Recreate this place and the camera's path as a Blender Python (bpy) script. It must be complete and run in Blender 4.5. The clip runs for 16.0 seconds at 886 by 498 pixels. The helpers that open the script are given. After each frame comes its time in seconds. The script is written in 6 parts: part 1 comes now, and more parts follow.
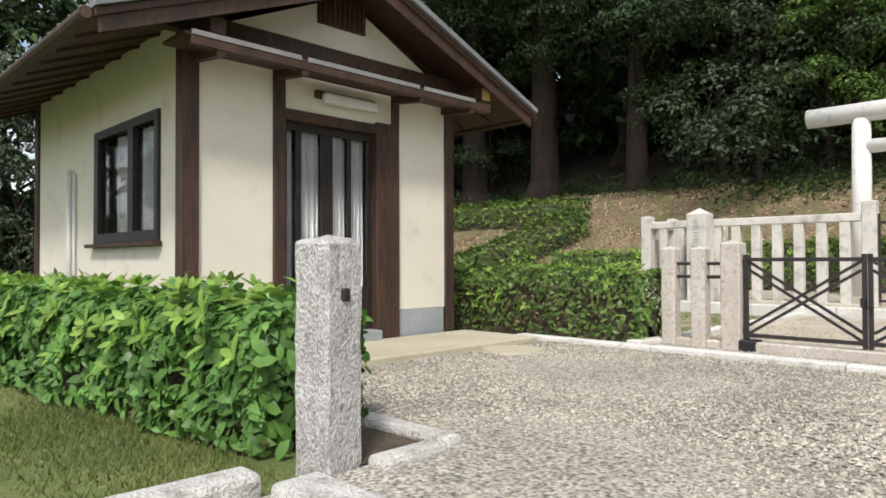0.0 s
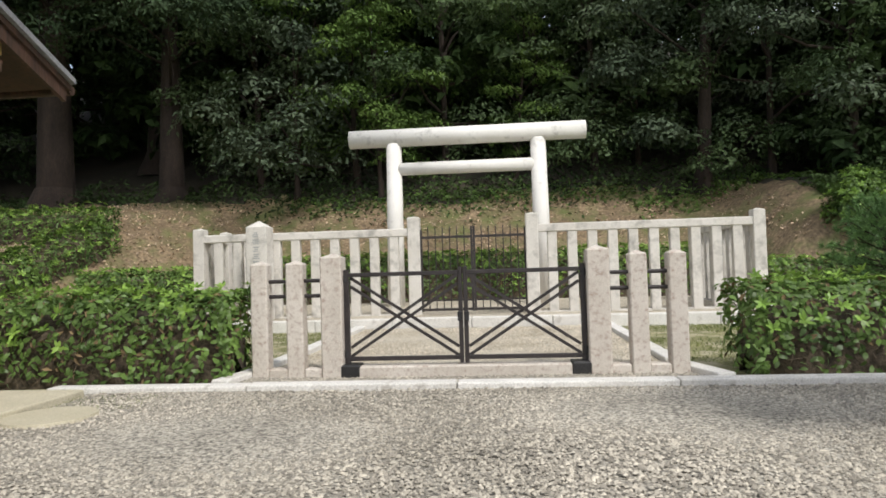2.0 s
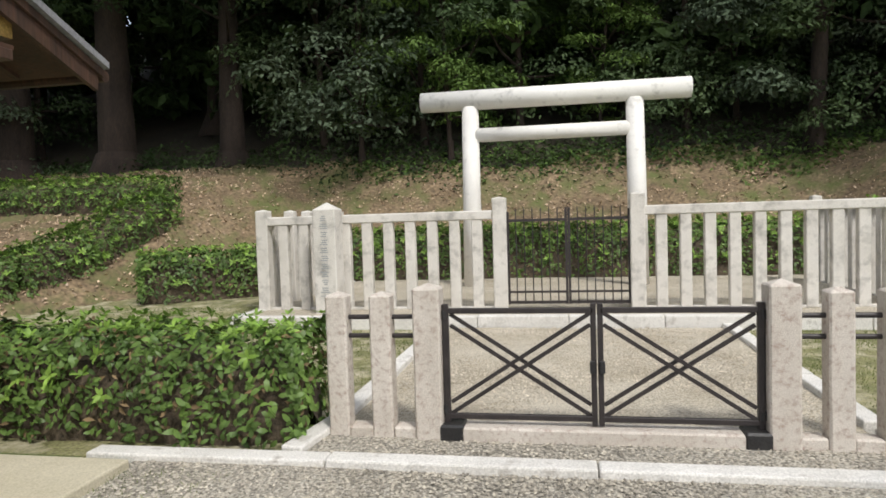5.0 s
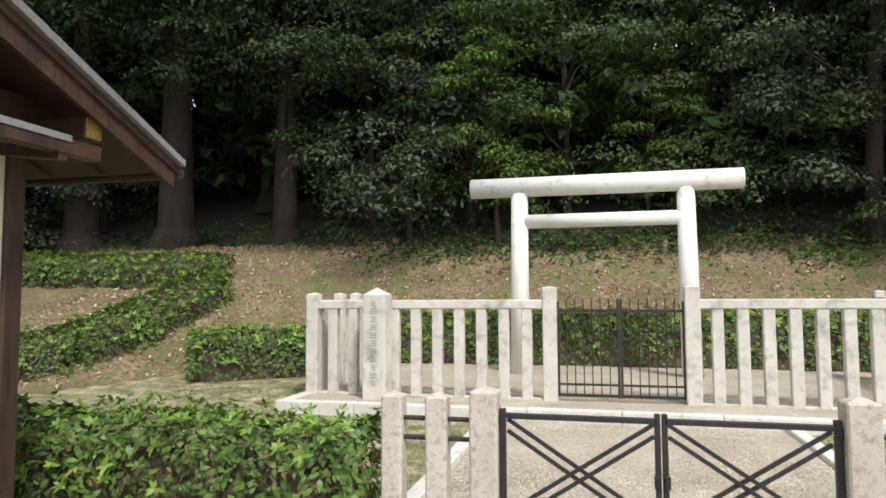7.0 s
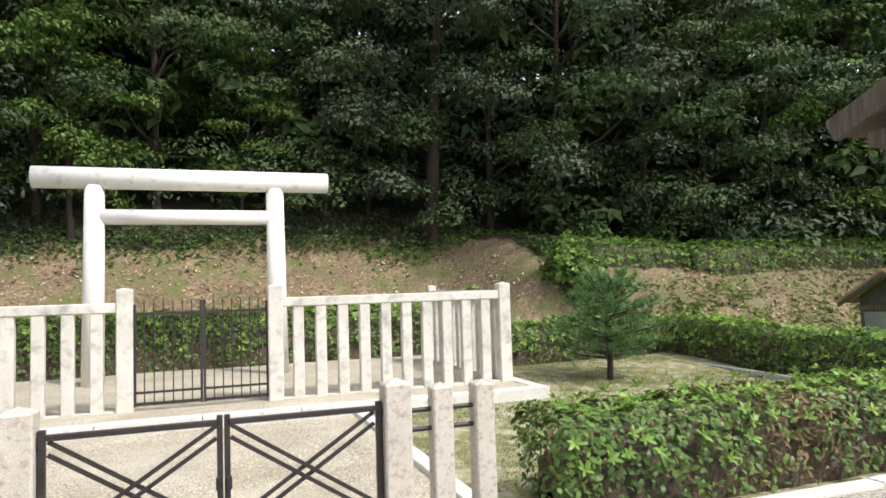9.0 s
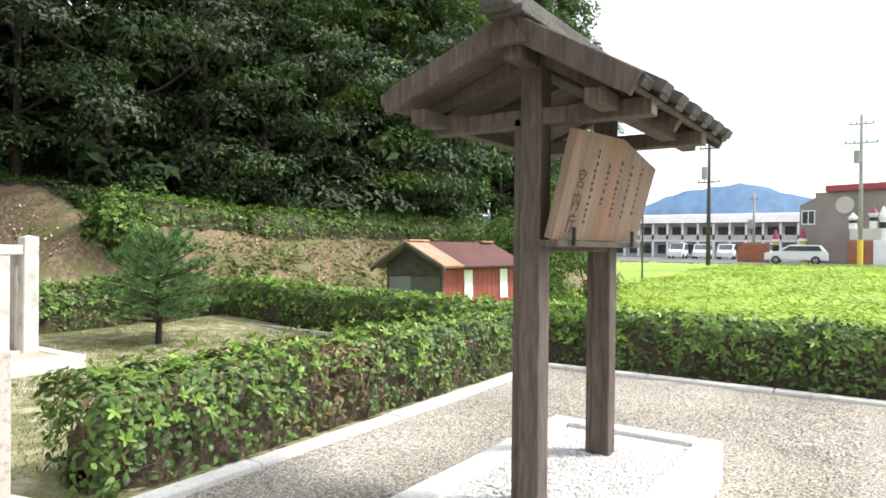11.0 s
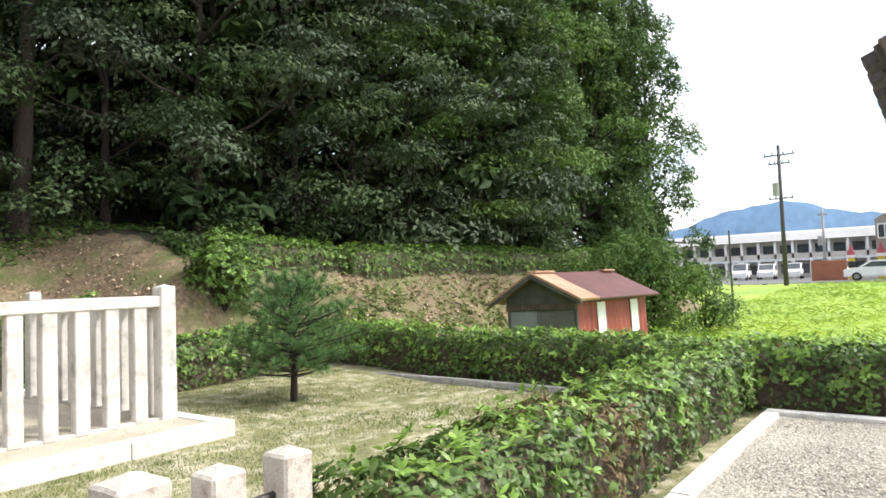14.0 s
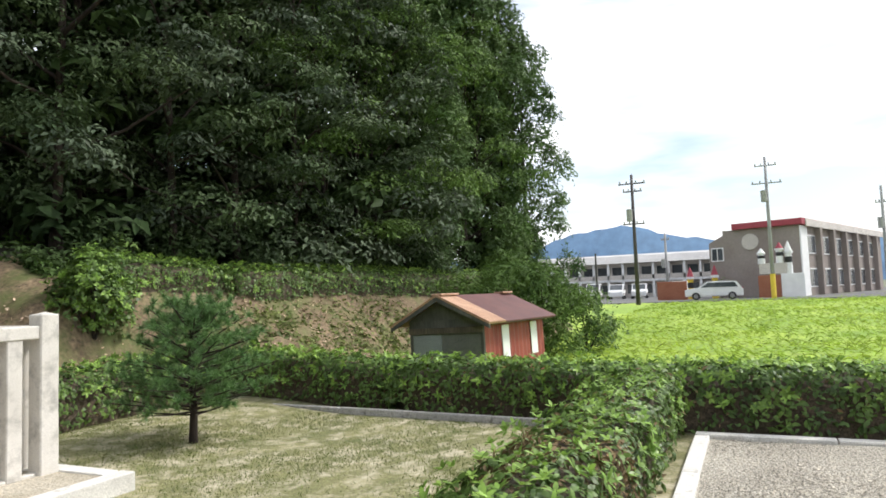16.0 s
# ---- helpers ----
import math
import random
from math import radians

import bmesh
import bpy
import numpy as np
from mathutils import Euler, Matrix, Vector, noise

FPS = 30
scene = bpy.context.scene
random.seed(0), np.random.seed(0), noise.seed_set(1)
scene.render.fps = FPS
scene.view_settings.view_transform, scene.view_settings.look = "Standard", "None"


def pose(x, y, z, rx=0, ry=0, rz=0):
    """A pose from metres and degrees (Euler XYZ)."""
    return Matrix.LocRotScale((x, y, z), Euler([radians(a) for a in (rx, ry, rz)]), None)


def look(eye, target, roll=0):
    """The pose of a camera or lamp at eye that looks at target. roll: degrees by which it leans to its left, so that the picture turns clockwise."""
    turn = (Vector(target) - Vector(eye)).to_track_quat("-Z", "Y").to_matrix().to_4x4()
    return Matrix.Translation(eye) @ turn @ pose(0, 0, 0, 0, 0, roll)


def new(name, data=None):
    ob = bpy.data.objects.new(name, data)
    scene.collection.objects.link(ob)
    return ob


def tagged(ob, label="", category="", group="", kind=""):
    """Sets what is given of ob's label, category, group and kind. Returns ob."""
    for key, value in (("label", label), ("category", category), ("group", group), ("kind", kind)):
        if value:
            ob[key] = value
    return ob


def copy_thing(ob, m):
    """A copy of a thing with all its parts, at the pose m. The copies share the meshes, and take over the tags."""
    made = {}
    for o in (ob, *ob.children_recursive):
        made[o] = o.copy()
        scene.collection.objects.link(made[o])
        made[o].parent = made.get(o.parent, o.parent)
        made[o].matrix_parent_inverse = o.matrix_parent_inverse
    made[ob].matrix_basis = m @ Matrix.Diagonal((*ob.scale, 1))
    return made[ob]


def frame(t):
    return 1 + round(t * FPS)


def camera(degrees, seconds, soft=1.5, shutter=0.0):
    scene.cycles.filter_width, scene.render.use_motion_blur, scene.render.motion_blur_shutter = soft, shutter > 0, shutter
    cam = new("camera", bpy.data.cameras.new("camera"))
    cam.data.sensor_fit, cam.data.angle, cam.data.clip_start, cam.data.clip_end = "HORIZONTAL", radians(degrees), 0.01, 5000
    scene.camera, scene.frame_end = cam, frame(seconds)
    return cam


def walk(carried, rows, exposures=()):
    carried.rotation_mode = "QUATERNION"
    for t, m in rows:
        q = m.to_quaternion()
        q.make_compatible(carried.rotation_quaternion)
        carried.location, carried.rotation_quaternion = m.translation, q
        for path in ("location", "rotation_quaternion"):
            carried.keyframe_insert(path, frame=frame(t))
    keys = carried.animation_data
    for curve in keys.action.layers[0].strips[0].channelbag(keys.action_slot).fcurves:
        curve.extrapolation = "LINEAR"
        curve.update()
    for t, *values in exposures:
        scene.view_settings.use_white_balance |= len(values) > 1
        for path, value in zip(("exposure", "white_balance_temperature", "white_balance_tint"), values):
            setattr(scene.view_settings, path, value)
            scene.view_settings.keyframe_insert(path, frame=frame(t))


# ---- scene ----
cam = camera(67.3, 16.0, soft=1.7)
PATH = [
    (0, (1.441, -6.487, 0.868), (0.026, -5.074, 0.903), -0.2),
    (0.2, (1.334, -6.435, 0.876), (0.069, -4.886, 0.918), 0.3),
    (0.5, (1.13, -6.323, 0.853), (0.124, -4.596, 0.927), -0.2),
    (1, (0.853, -6.092, 0.837), (0.174, -4.212, 0.869), -1.7),
    (1.5, (0.612, -5.777, 0.875), (0.158, -3.83, 0.92), -1.1),
    (2, (0.367, -5.603, 0.895), (0.181, -3.613, 0.956), -1.7),
    (2.5, (0.207, -5.257, 0.883), (0.101, -3.26, 0.928), -1.3),
    (3, (0.129, -4.946, 0.99), (-0.171, -2.969, 1.01), -0.7),
    (3.2, (0.08, -4.91, 1.07), (-0.339, -2.956, 1.015), -0.9),
    (5.3, (-0.211, -4.366, 1.545), (-0.54, -2.395, 1.451), -2.2),
    (5.5, (-0.232, -4.372, 1.577), (-0.516, -2.394, 1.5), -1.9),
    (6, (-0.343, -4.403, 1.635), (-0.826, -2.463, 1.619), -1.7),
    (6.5, (-0.369, -4.424, 1.66), (-1.084, -2.559, 1.766), -1.1),
    (7, (-0.304, -4.424, 1.672), (-0.782, -2.487, 1.806), -0.3),
    (7.5, (-0.229, -4.41, 1.677), (-0.332, -2.419, 1.832), -0.6),
    (8, (-0.183, -4.413, 1.663), (0.039, -2.431, 1.822), -1.6),
    (8.5, (-0.172, -4.413, 1.674), (0.188, -2.451, 1.822), -2.1),
    (9, (-0.081, -4.442, 1.679), (0.585, -2.56, 1.789), -1.7),
    (9.5, (-0.055, -4.454, 1.648), (1.083, -2.811, 1.7), -1.3),
    (10, (0.034, -4.475, 1.646), (1.467, -3.08, 1.653), -1.4),
    (10.2, (0.035, -4.483, 1.636), (1.54, -3.166, 1.63), -1.2),
    (12.3, (-0.149, -3.453, 1.602), (1.583, -2.452, 1.626), 1.9),
    (12.5, (-0.064, -3.274, 1.605), (1.654, -2.249, 1.639), 1.8),
    (13, (-0.012, -2.827, 1.607), (1.615, -1.665, 1.678), 1.5),
    (13.5, (-0.076, -2.527, 1.619), (1.559, -1.378, 1.703), -1.0),
    (14, (0.0, -2.106, 1.628), (1.602, -0.912, 1.725), -2.1),
    (14.5, (-0.025, -1.825, 1.652), (1.553, -0.6, 1.759), -2.7),
    (15, (-0.079, -1.587, 1.686), (1.582, -0.478, 1.786), -3.0),
    (15.5, (0.007, -1.35, 1.708), (1.77, -0.413, 1.824), -2.2),
    (16, (-0.018, -1.104, 1.733), (1.796, -0.273, 1.871), -2.1),
]
walk(cam, [(t, look(eye, target, roll)) for t, eye, target, roll in PATH],
     exposures=((0, 0.45), (2.5, 0.25), (5.5, 0.25), (7, 0.48), (9, 0.8), (10, 1.06), (12.5, 1.17), (14.5, 1.13), (15.3, 1.08), (16, 0.68)))

# ---- world, sun and exposure ----
SUN_EL, SUN_AZ = 50.0, 142.0          # degrees; azimuth clockwise from +y
world = bpy.data.worlds.new("sky")
scene.world = world
world.use_nodes = True
wn, wl = world.node_tree.nodes, world.node_tree.links
wn.clear()
sky = wn.new("ShaderNodeTexSky")
sky.sky_type, sky.sun_disc = "NISHITA", False
sky.sun_elevation, sky.sun_rotation = radians(SUN_EL), radians(SUN_AZ)
sky.air_density, sky.dust_density = 1.0, 2.0
wgeo = wn.new("ShaderNodeTexCoord")
wmap = wn.new("ShaderNodeMapping")
wmap.inputs["Scale"].default_value = (1.6, 1.6, 7.0)
wnoise = wn.new("ShaderNodeTexNoise")
wnoise.inputs["Scale"].default_value, wnoise.inputs["Detail"].default_value = 1.6, 6.0
wramp = wn.new("ShaderNodeValToRGB")
wramp.color_ramp.elements[0].position, wramp.color_ramp.elements[1].position = 0.36, 0.62
wramp.color_ramp.elements[0].color, wramp.color_ramp.elements[1].color = (0.10, 0.10, 0.10, 1), (1, 1, 1, 1)
wmix = wn.new("ShaderNodeMixRGB")
wmix.inputs["Color2"].default_value = (8.2, 8.3, 8.5, 1)
wbg = wn.new("ShaderNodeBackground")
wbg.inputs["Strength"].default_value = 0.12
wout = wn.new("ShaderNodeOutputWorld")
wl.new(wgeo.outputs["Generated"], wmap.inputs["Vector"])
wl.new(wmap.outputs["Vector"], wnoise.inputs["Vector"])
wl.new(wnoise.outputs["Fac"], wramp.inputs["Fac"])
wl.new(wramp.outputs["Color"], wmix.inputs["Fac"])
wl.new(sky.outputs["Color"], wmix.inputs["Color1"])
wl.new(wmix.outputs["Color"], wbg.inputs["Color"])
wl.new(wbg.outputs["Background"], wout.inputs["Surface"])

sun_data = bpy.data.lights.new("sun", "SUN")
sun_data.energy, sun_data.angle, sun_data.color = 2.35, radians(9.0), (1.0, 0.965, 0.91)
sun = new("sun", sun_data)
saz, sel = radians(SUN_AZ), radians(SUN_EL)
sun.matrix_world = look((0, 0, 30), (-math.sin(saz) * math.cos(sel) * 10, -math.cos(saz) * math.cos(sel) * 10, 30 - math.sin(sel) * 10))


# ---- materials ----
def surf(name, c1, c2, scale=3.0, rough=0.8, bump=0.2, fine=60.0, finemix=0.35, metal=0.0, spread=0.0, stretch=(1, 1, 1), dirt=None, spec=0.5, trans=0.0):
    """Two-scale mottled surface: large patches between c1 and c2, fine grain, relief."""
    m = bpy.data.materials.new(name)
    m.use_nodes = True
    n, l = m.node_tree.nodes, m.node_tree.links
    b = n["Principled BSDF"]
    b.inputs["Metallic"].default_value = metal
    b.inputs["Specular IOR Level"].default_value = spec
    tc = n.new("ShaderNodeTexCoord")
    mp = n.new("ShaderNodeMapping")
    mp.inputs["Scale"].default_value = stretch
    info = n.new("ShaderNodeObjectInfo")
    off = n.new("ShaderNodeVectorMath")
    off.operation = "MULTIPLY_ADD"
    off.inputs[1].default_value = (17.0, 29.0, 13.0)
    l.new(info.outputs["Random"], off.inputs[0])
    l.new(tc.outputs["Object"], off.inputs[2])
    l.new(off.outputs[0], mp.inputs["Vector"])
    big = n.new("ShaderNodeTexNoise")
    big.inputs["Scale"].default_value, big.inputs["Detail"].default_value = scale, 5.0
    small = n.new("ShaderNodeTexNoise")
    small.inputs["Scale"].default_value, small.inputs["Detail"].default_value = fine, 3.0
    l.new(mp.outputs["Vector"], big.inputs["Vector"])
    l.new(mp.outputs["Vector"], small.inputs["Vector"])
    mix = n.new("ShaderNodeMixRGB")
    mix.inputs["Color1"].default_value, mix.inputs["Color2"].default_value = (*c1, 1), (*c2, 1)
    rp = n.new("ShaderNodeMapRange")
    rp.inputs["From Min"].default_value, rp.inputs["From Max"].default_value = 0.3, 0.7
    l.new(big.outputs["Fac"], rp.inputs["Value"])
    l.new(rp.outputs["Result"], mix.inputs["Fac"])
    grain = n.new("ShaderNodeMapRange")
    grain.inputs["From Min"].default_value, grain.inputs["From Max"].default_value = 0.3, 0.7
    grain.inputs["To Min"].default_value, grain.inputs["To Max"].default_value = 1 - finemix, 1 + finemix
    l.new(small.outputs["Fac"], grain.inputs["Value"])
    mul = n.new("ShaderNodeVectorMath")
    mul.operation = "SCALE"
    l.new(mix.outputs["Color"], mul.inputs[0])
    l.new(grain.outputs["Result"], mul.inputs["Scale"])
    last = mul.outputs[0]
    if dirt:
        dc, dscale, dlo, dhi = dirt
        dn = n.new("ShaderNodeTexNoise")
        dn.inputs["Scale"].default_value, dn.inputs["Detail"].default_value = dscale, 8.0
        dn.inputs["Roughness"].default_value = 0.65
        l.new(mp.outputs["Vector"], dn.inputs["Vector"])
        dr = n.new("ShaderNodeMapRange")
        dr.inputs["From Min"].default_value, dr.inputs["From Max"].default_value = dlo, dhi
        l.new(dn.outputs["Fac"], dr.inputs["Value"])
        dm = n.new("ShaderNodeMixRGB")
        dm.inputs["Color2"].default_value = (*dc, 1)
        l.new(dr.outputs["Result"], dm.inputs["Fac"])
        l.new(last, dm.inputs["Color1"])
        last = dm.outputs["Color"]
    if spread:
        gi = n.new("ShaderNodeNewGeometry")
        sm = n.new("ShaderNodeMapRange")
        sm.inputs["To Min"].default_value, sm.inputs["To Max"].default_value = 1 - spread, 1 + spread
        l.new(gi.outputs["Random Per Island"], sm.inputs["Value"])
        sc = n.new("ShaderNodeVectorMath")
        sc.operation = "SCALE"
        l.new(last, sc.inputs[0])
        l.new(sm.outputs["Result"], sc.inputs["Scale"])
        last = sc.outputs[0]
    l.new(last, b.inputs["Base Color"])
    rr = n.new("ShaderNodeMapRange")
    rr.inputs["To Min"].default_value, rr.inputs["To Max"].default_value = max(0.05, rough - 0.12), min(1, rough + 0.1)
    l.new(small.outputs["Fac"], rr.inputs["Value"])
    l.new(rr.outputs["Result"], b.inputs["Roughness"])
    if bump:
        bp = n.new("ShaderNodeBump")
        bp.inputs["Strength"].default_value, bp.inputs["Distance"].default_value = bump, 0.02
        l.new(small.outputs["Fac"], bp.inputs["Height"])
        l.new(bp.outputs["Normal"], b.inputs["Normal"])
    if trans:
        b.inputs["Transmission Weight"].default_value = 0.0
        tr = n.new("ShaderNodeBsdfTranslucent")
        ad = n.new("ShaderNodeMixShader")
        ad.inputs["Fac"].default_value = trans
        l.new(last, tr.inputs["Color"])
        l.new(b.outputs["BSDF"], ad.inputs[1])
        l.new(tr.outputs["BSDF"], ad.inputs[2])
        l.new(ad.outputs["Shader"], n["Material Output"].inputs["Surface"])
    return m


def leafmat(name, c1, c2, trans=0.25, rough=0.45, scale=0.9, spec=0.35):
    return surf(name, c1, c2, scale=scale, rough=rough, bump=0.0, fine=9.0, finemix=0.25, spread=0.35, trans=trans, spec=spec)


GRANITE = surf("pale_granite", (0.50, 0.45, 0.39), (0.62, 0.57, 0.51), 2.5, 0.85, 0.25, 140.0, 0.16, dirt=((0.37, 0.29, 0.245), 24.0, 0.50, 0.68))
TORII = surf("white_torii_stone", (0.70, 0.68, 0.64), (0.80, 0.78, 0.74), 1.6, 0.75, 0.1, 60.0, 0.06, dirt=((0.40, 0.385, 0.36), 5.0, 0.57, 0.78))
FENCE = surf("fence_granite", (0.56, 0.53, 0.48), (0.68, 0.65, 0.60), 2.0, 0.85, 0.2, 120.0, 0.12, dirt=((0.30, 0.285, 0.26), 5.0, 0.50, 0.74))
OLDSTONE = surf("weathered_granite", (0.42, 0.405, 0.39), (0.58, 0.56, 0.54), 14.0, 0.92, 1.0, 95.0, 0.32, stretch=(1, 1, 0.65), dirt=((0.20, 0.185, 0.175), 26.0, 0.55, 0.70))
ROUGHKERB = surf("rough_kerb_stone", (0.46, 0.44, 0.41), (0.66, 0.64, 0.61), 7.0, 0.92, 0.9, 80.0, 0.3, dirt=((0.22, 0.20, 0.17), 9.0, 0.54, 0.70))
PALEPEBBLE = surf("pale_pebbles", (0.36, 0.31, 0.23), (0.58, 0.52, 0.42), 2.0, 0.9, 0.2, 50.0, 0.2, spread=0.4)
KERB = surf("kerb_stone", (0.60, 0.58, 0.54), (0.74, 0.72, 0.68), 3.0, 0.9, 0.35, 90.0, 0.2, dirt=((0.33, 0.30, 0.26), 6.0, 0.56, 0.75))
CONCRETE = surf("pale_concrete", (0.42, 0.38, 0.27), (0.55, 0.50, 0.38), 1.5, 0.9, 0.25, 80.0, 0.15)
PLINTH = surf("grey_mortar", (0.26, 0.28, 0.29), (0.34, 0.36, 0.37), 3.0, 0.9, 0.15, 60.0, 0.12)
PLASTER = surf("cream_plaster", (0.72, 0.67, 0.56), (0.78, 0.73, 0.62), 1.2, 0.9, 0.12, 160.0, 0.05, dirt=((0.55, 0.50, 0.41), 2.5, 0.55, 0.85))
TIMBER = surf("dark_brown_timber", (0.036, 0.020, 0.014), (0.075, 0.038, 0.024), 5.0, 0.6, 0.25, 40.0, 0.35, stretch=(1, 1, 0.12), dirt=((0.16, 0.09, 0.05), 9.0, 0.62, 0.78))
RAFTER = surf("brown_stained_rafter", (0.045, 0.022, 0.014), (0.08, 0.038, 0.022), 4.0, 0.65, 0.2, 30.0, 0.3)
ENDGRAIN = surf("yellow_beam_end", (0.38, 0.24, 0.07), (0.48, 0.32, 0.11), 20.0, 0.7, 0.2)
GREYWOOD = surf("weathered_grey_brown_wood", (0.075, 0.058, 0.046), (0.14, 0.11, 0.09), 4.0, 0.8, 0.35, 45.0, 0.35, stretch=(1, 1, 0.15))
BOARD = surf("sign_board_wood", (0.19, 0.135, 0.098), (0.29, 0.20, 0.14), 5.0, 0.75, 0.2, 40.0, 0.2, stretch=(1, 1, 0.1), dirt=((0.36, 0.17, 0.095), 2.6, 0.52, 0.7))
DOORWOOD = surf("near_black_door_timber", (0.014, 0.011, 0.010), (0.026, 0.018, 0.015), 5.0, 0.5, 0.15, 40.0, 0.3, stretch=(1, 1, 0.15))
INK = surf("faded_black_ink", (0.05, 0.03, 0.022), (0.11, 0.065, 0.045), 20.0, 0.8, 0.0)
SHINGLE = surf("dark_roof_shingle", (0.06, 0.055, 0.052), (0.12, 0.11, 0.10), 3.0, 0.8, 0.4, 50.0, 0.3)
TILE = surf("grey_roof_tile", (0.16, 0.16, 0.17), (0.26, 0.26, 0.27), 2.0, 0.55, 0.2, 40.0, 0.2)
IRON = surf("dark_brown_painted_iron", (0.020, 0.016, 0.016), (0.035, 0.028, 0.027), 8.0, 0.5, 0.15, 90.0, 0.3, spec=0.5)
BLACK = surf("black_iron", (0.012, 0.012, 0.013), (0.025, 0.024, 0.024), 10.0, 0.45, 0.2, 60.0, 0.3)
GREYMETAL = surf("grey_gutter_metal", (0.20, 0.195, 0.19), (0.28, 0.275, 0.265), 3.0, 0.5, 0.05, 40.0, 0.08)
CURTAIN = surf("white_curtain_cloth", (0.60, 0.61, 0.62), (0.72, 0.72, 0.72), 6.0, 0.9, 0.05, 150.0, 0.05)
LAMP = surf("white_lamp_housing", (0.66, 0.65, 0.60), (0.72, 0.71, 0.67), 4.0, 0.5, 0.0, 30.0, 0.03)
# Colour carries the darkness of the unlit room behind the glass.
UNLIT_ROOM = surf("unlit_interior", (0.02, 0.018, 0.016), (0.03, 0.027, 0.024), 2.0, 0.9, 0.0)
GRAVEL = surf("grey_gravel_bed", (0.285, 0.262, 0.218), (0.39, 0.362, 0.305), 1.3, 0.95, 0.9, 48.0, 0.8)
PEBBLE = surf("grey_pebbles", (0.285, 0.258, 0.208), (0.44, 0.40, 0.33), 1.3, 0.85, 0.2, 40.0, 0.15, spread=0.55)
PALEGRAVEL = surf("pale_sand_gravel", (0.40, 0.35, 0.265), (0.53, 0.48, 0.39), 1.5, 0.95, 0.9, 65.0, 0.5)
WHITEGRAVEL = surf("white_gravel", (0.62, 0.61, 0.58), (0.75, 0.74, 0.72), 6.0, 0.9, 0.9, 90.0, 0.25)
BARK = surf("dark_brown_bark", (0.020, 0.013, 0.010), (0.044, 0.030, 0.022), 3.0, 0.95, 0.8, 22.0, 0.4, stretch=(1, 1, 0.35))
TWIG = surf("hedge_twigs", (0.055, 0.042, 0.028), (0.115, 0.088, 0.058), 9.0, 0.9, 0.6, 40.0, 0.5)
BARETWIG = surf("bare_brown_twig", (0.15, 0.11, 0.075), (0.26, 0.20, 0.14), 9.0, 0.9, 0.0, 40.0, 0.3)
HEDGE_LEAF = leafmat("hedge_leaf", (0.064, 0.112, 0.036), (0.170, 0.275, 0.062), 0.3, 0.45, 2.5)
NEAR_LEAF = leafmat("broad_hedge_leaf", (0.085, 0.19, 0.045), (0.17, 0.33, 0.075), 0.3, 0.42, 3.0)
DRY_LEAF = leafmat("dry_leaf", (0.12, 0.085, 0.045), (0.25, 0.175, 0.09), 0.2, 0.8)
# Dark green that holds the shade of the deep woods in its colour.
TREE_LEAF = leafmat("shaded_evergreen_leaf", (0.028, 0.052, 0.020), (0.066, 0.104, 0.034), 0.15, 0.6, 0.35, 0.12)
TREE_LEAF_B = leafmat("fresh_evergreen_leaf", (0.068, 0.125, 0.032), (0.145, 0.225, 0.055), 0.25, 0.6, 0.4, 0.15)
# Cypress green, lightened a quarter to paint in distance haze.
TREE_LEAF_D = leafmat("hazed_cypress_leaf", (0.072, 0.126, 0.050), (0.145, 0.215, 0.080), 0.2, 0.6, 0.5, 0.12)
TREE_LEAF_C = leafmat("blue_green_leaf", (0.032, 0.056, 0.030), (0.068, 0.104, 0.050), 0.15, 0.6, 0.35, 0.12)
# Two lighter leaf copies: light on the forest front is put into their colour.
LIT_LEAF = leafmat("lit_edge_leaf", (0.042, 0.070, 0.030), (0.092, 0.134, 0.055), 0.2, 0.58, 0.35, 0.18)
LIT_DUSKY_LEAF = leafmat("lit_dusky_leaf", (0.054, 0.078, 0.050), (0.108, 0.142, 0.080), 0.2, 0.58, 0.35, 0.18)
FRESH_LEAF = leafmat("fresh_light_leaf", (0.17, 0.30, 0.05), (0.29, 0.44, 0.09), 0.35, 0.42, 3.0)
GRASSBLADE = leafmat("grass_blade", (0.10, 0.14, 0.035), (0.20, 0.23, 0.07), 0.3, 0.6, 1.5)
PINE_LEAF = leafmat("pine_needle", (0.085, 0.17, 0.06), (0.16, 0.28, 0.09), 0.2, 0.5, 3.0)
LAWN = surf("dry_mossy_lawn", (0.12, 0.13, 0.045), (0.265, 0.25, 0.12), 2.2, 0.95, 0.6, 45.0, 0.45, dirt=((0.48, 0.43, 0.31), 3.6, 0.46, 0.66))
GRASS = surf("green_lawn", (0.085, 0.12, 0.03), (0.15, 0.17, 0.05), 2.0, 0.95, 0.7, 60.0, 0.4, dirt=((0.17, 0.10, 0.05), 3.0, 0.58, 0.7))
LITTER = surf("leaf_litter_slope", (0.138, 0.098, 0.057), (0.242, 0.178, 0.108), 1.1, 0.95, 0.8, 14.0, 0.55, dirt=((0.12, 0.135, 0.045), 1.3, 0.46, 0.64))
# Near-black: the shade under the canopy is put into this floor colour.
FOREST = surf("shaded_forest_floor", (0.022, 0.018, 0.012), (0.042, 0.034, 0.022), 1.0, 0.95, 0.6, 12.0, 0.4)
FIELD = surf("rice_field_green", (0.17, 0.285, 0.03), (0.32, 0.425, 0.05), 0.35, 0.9, 0.4, 6.0, 0.35)
FARLAND = surf("far_ground", (0.12, 0.14, 0.07), (0.18, 0.18, 0.11), 0.05, 0.95, 0.0, 2.0, 0.2)
ASPHALT = surf("asphalt", (0.10, 0.10, 0.10), (0.15, 0.15, 0.15), 0.5, 0.9, 0.1)
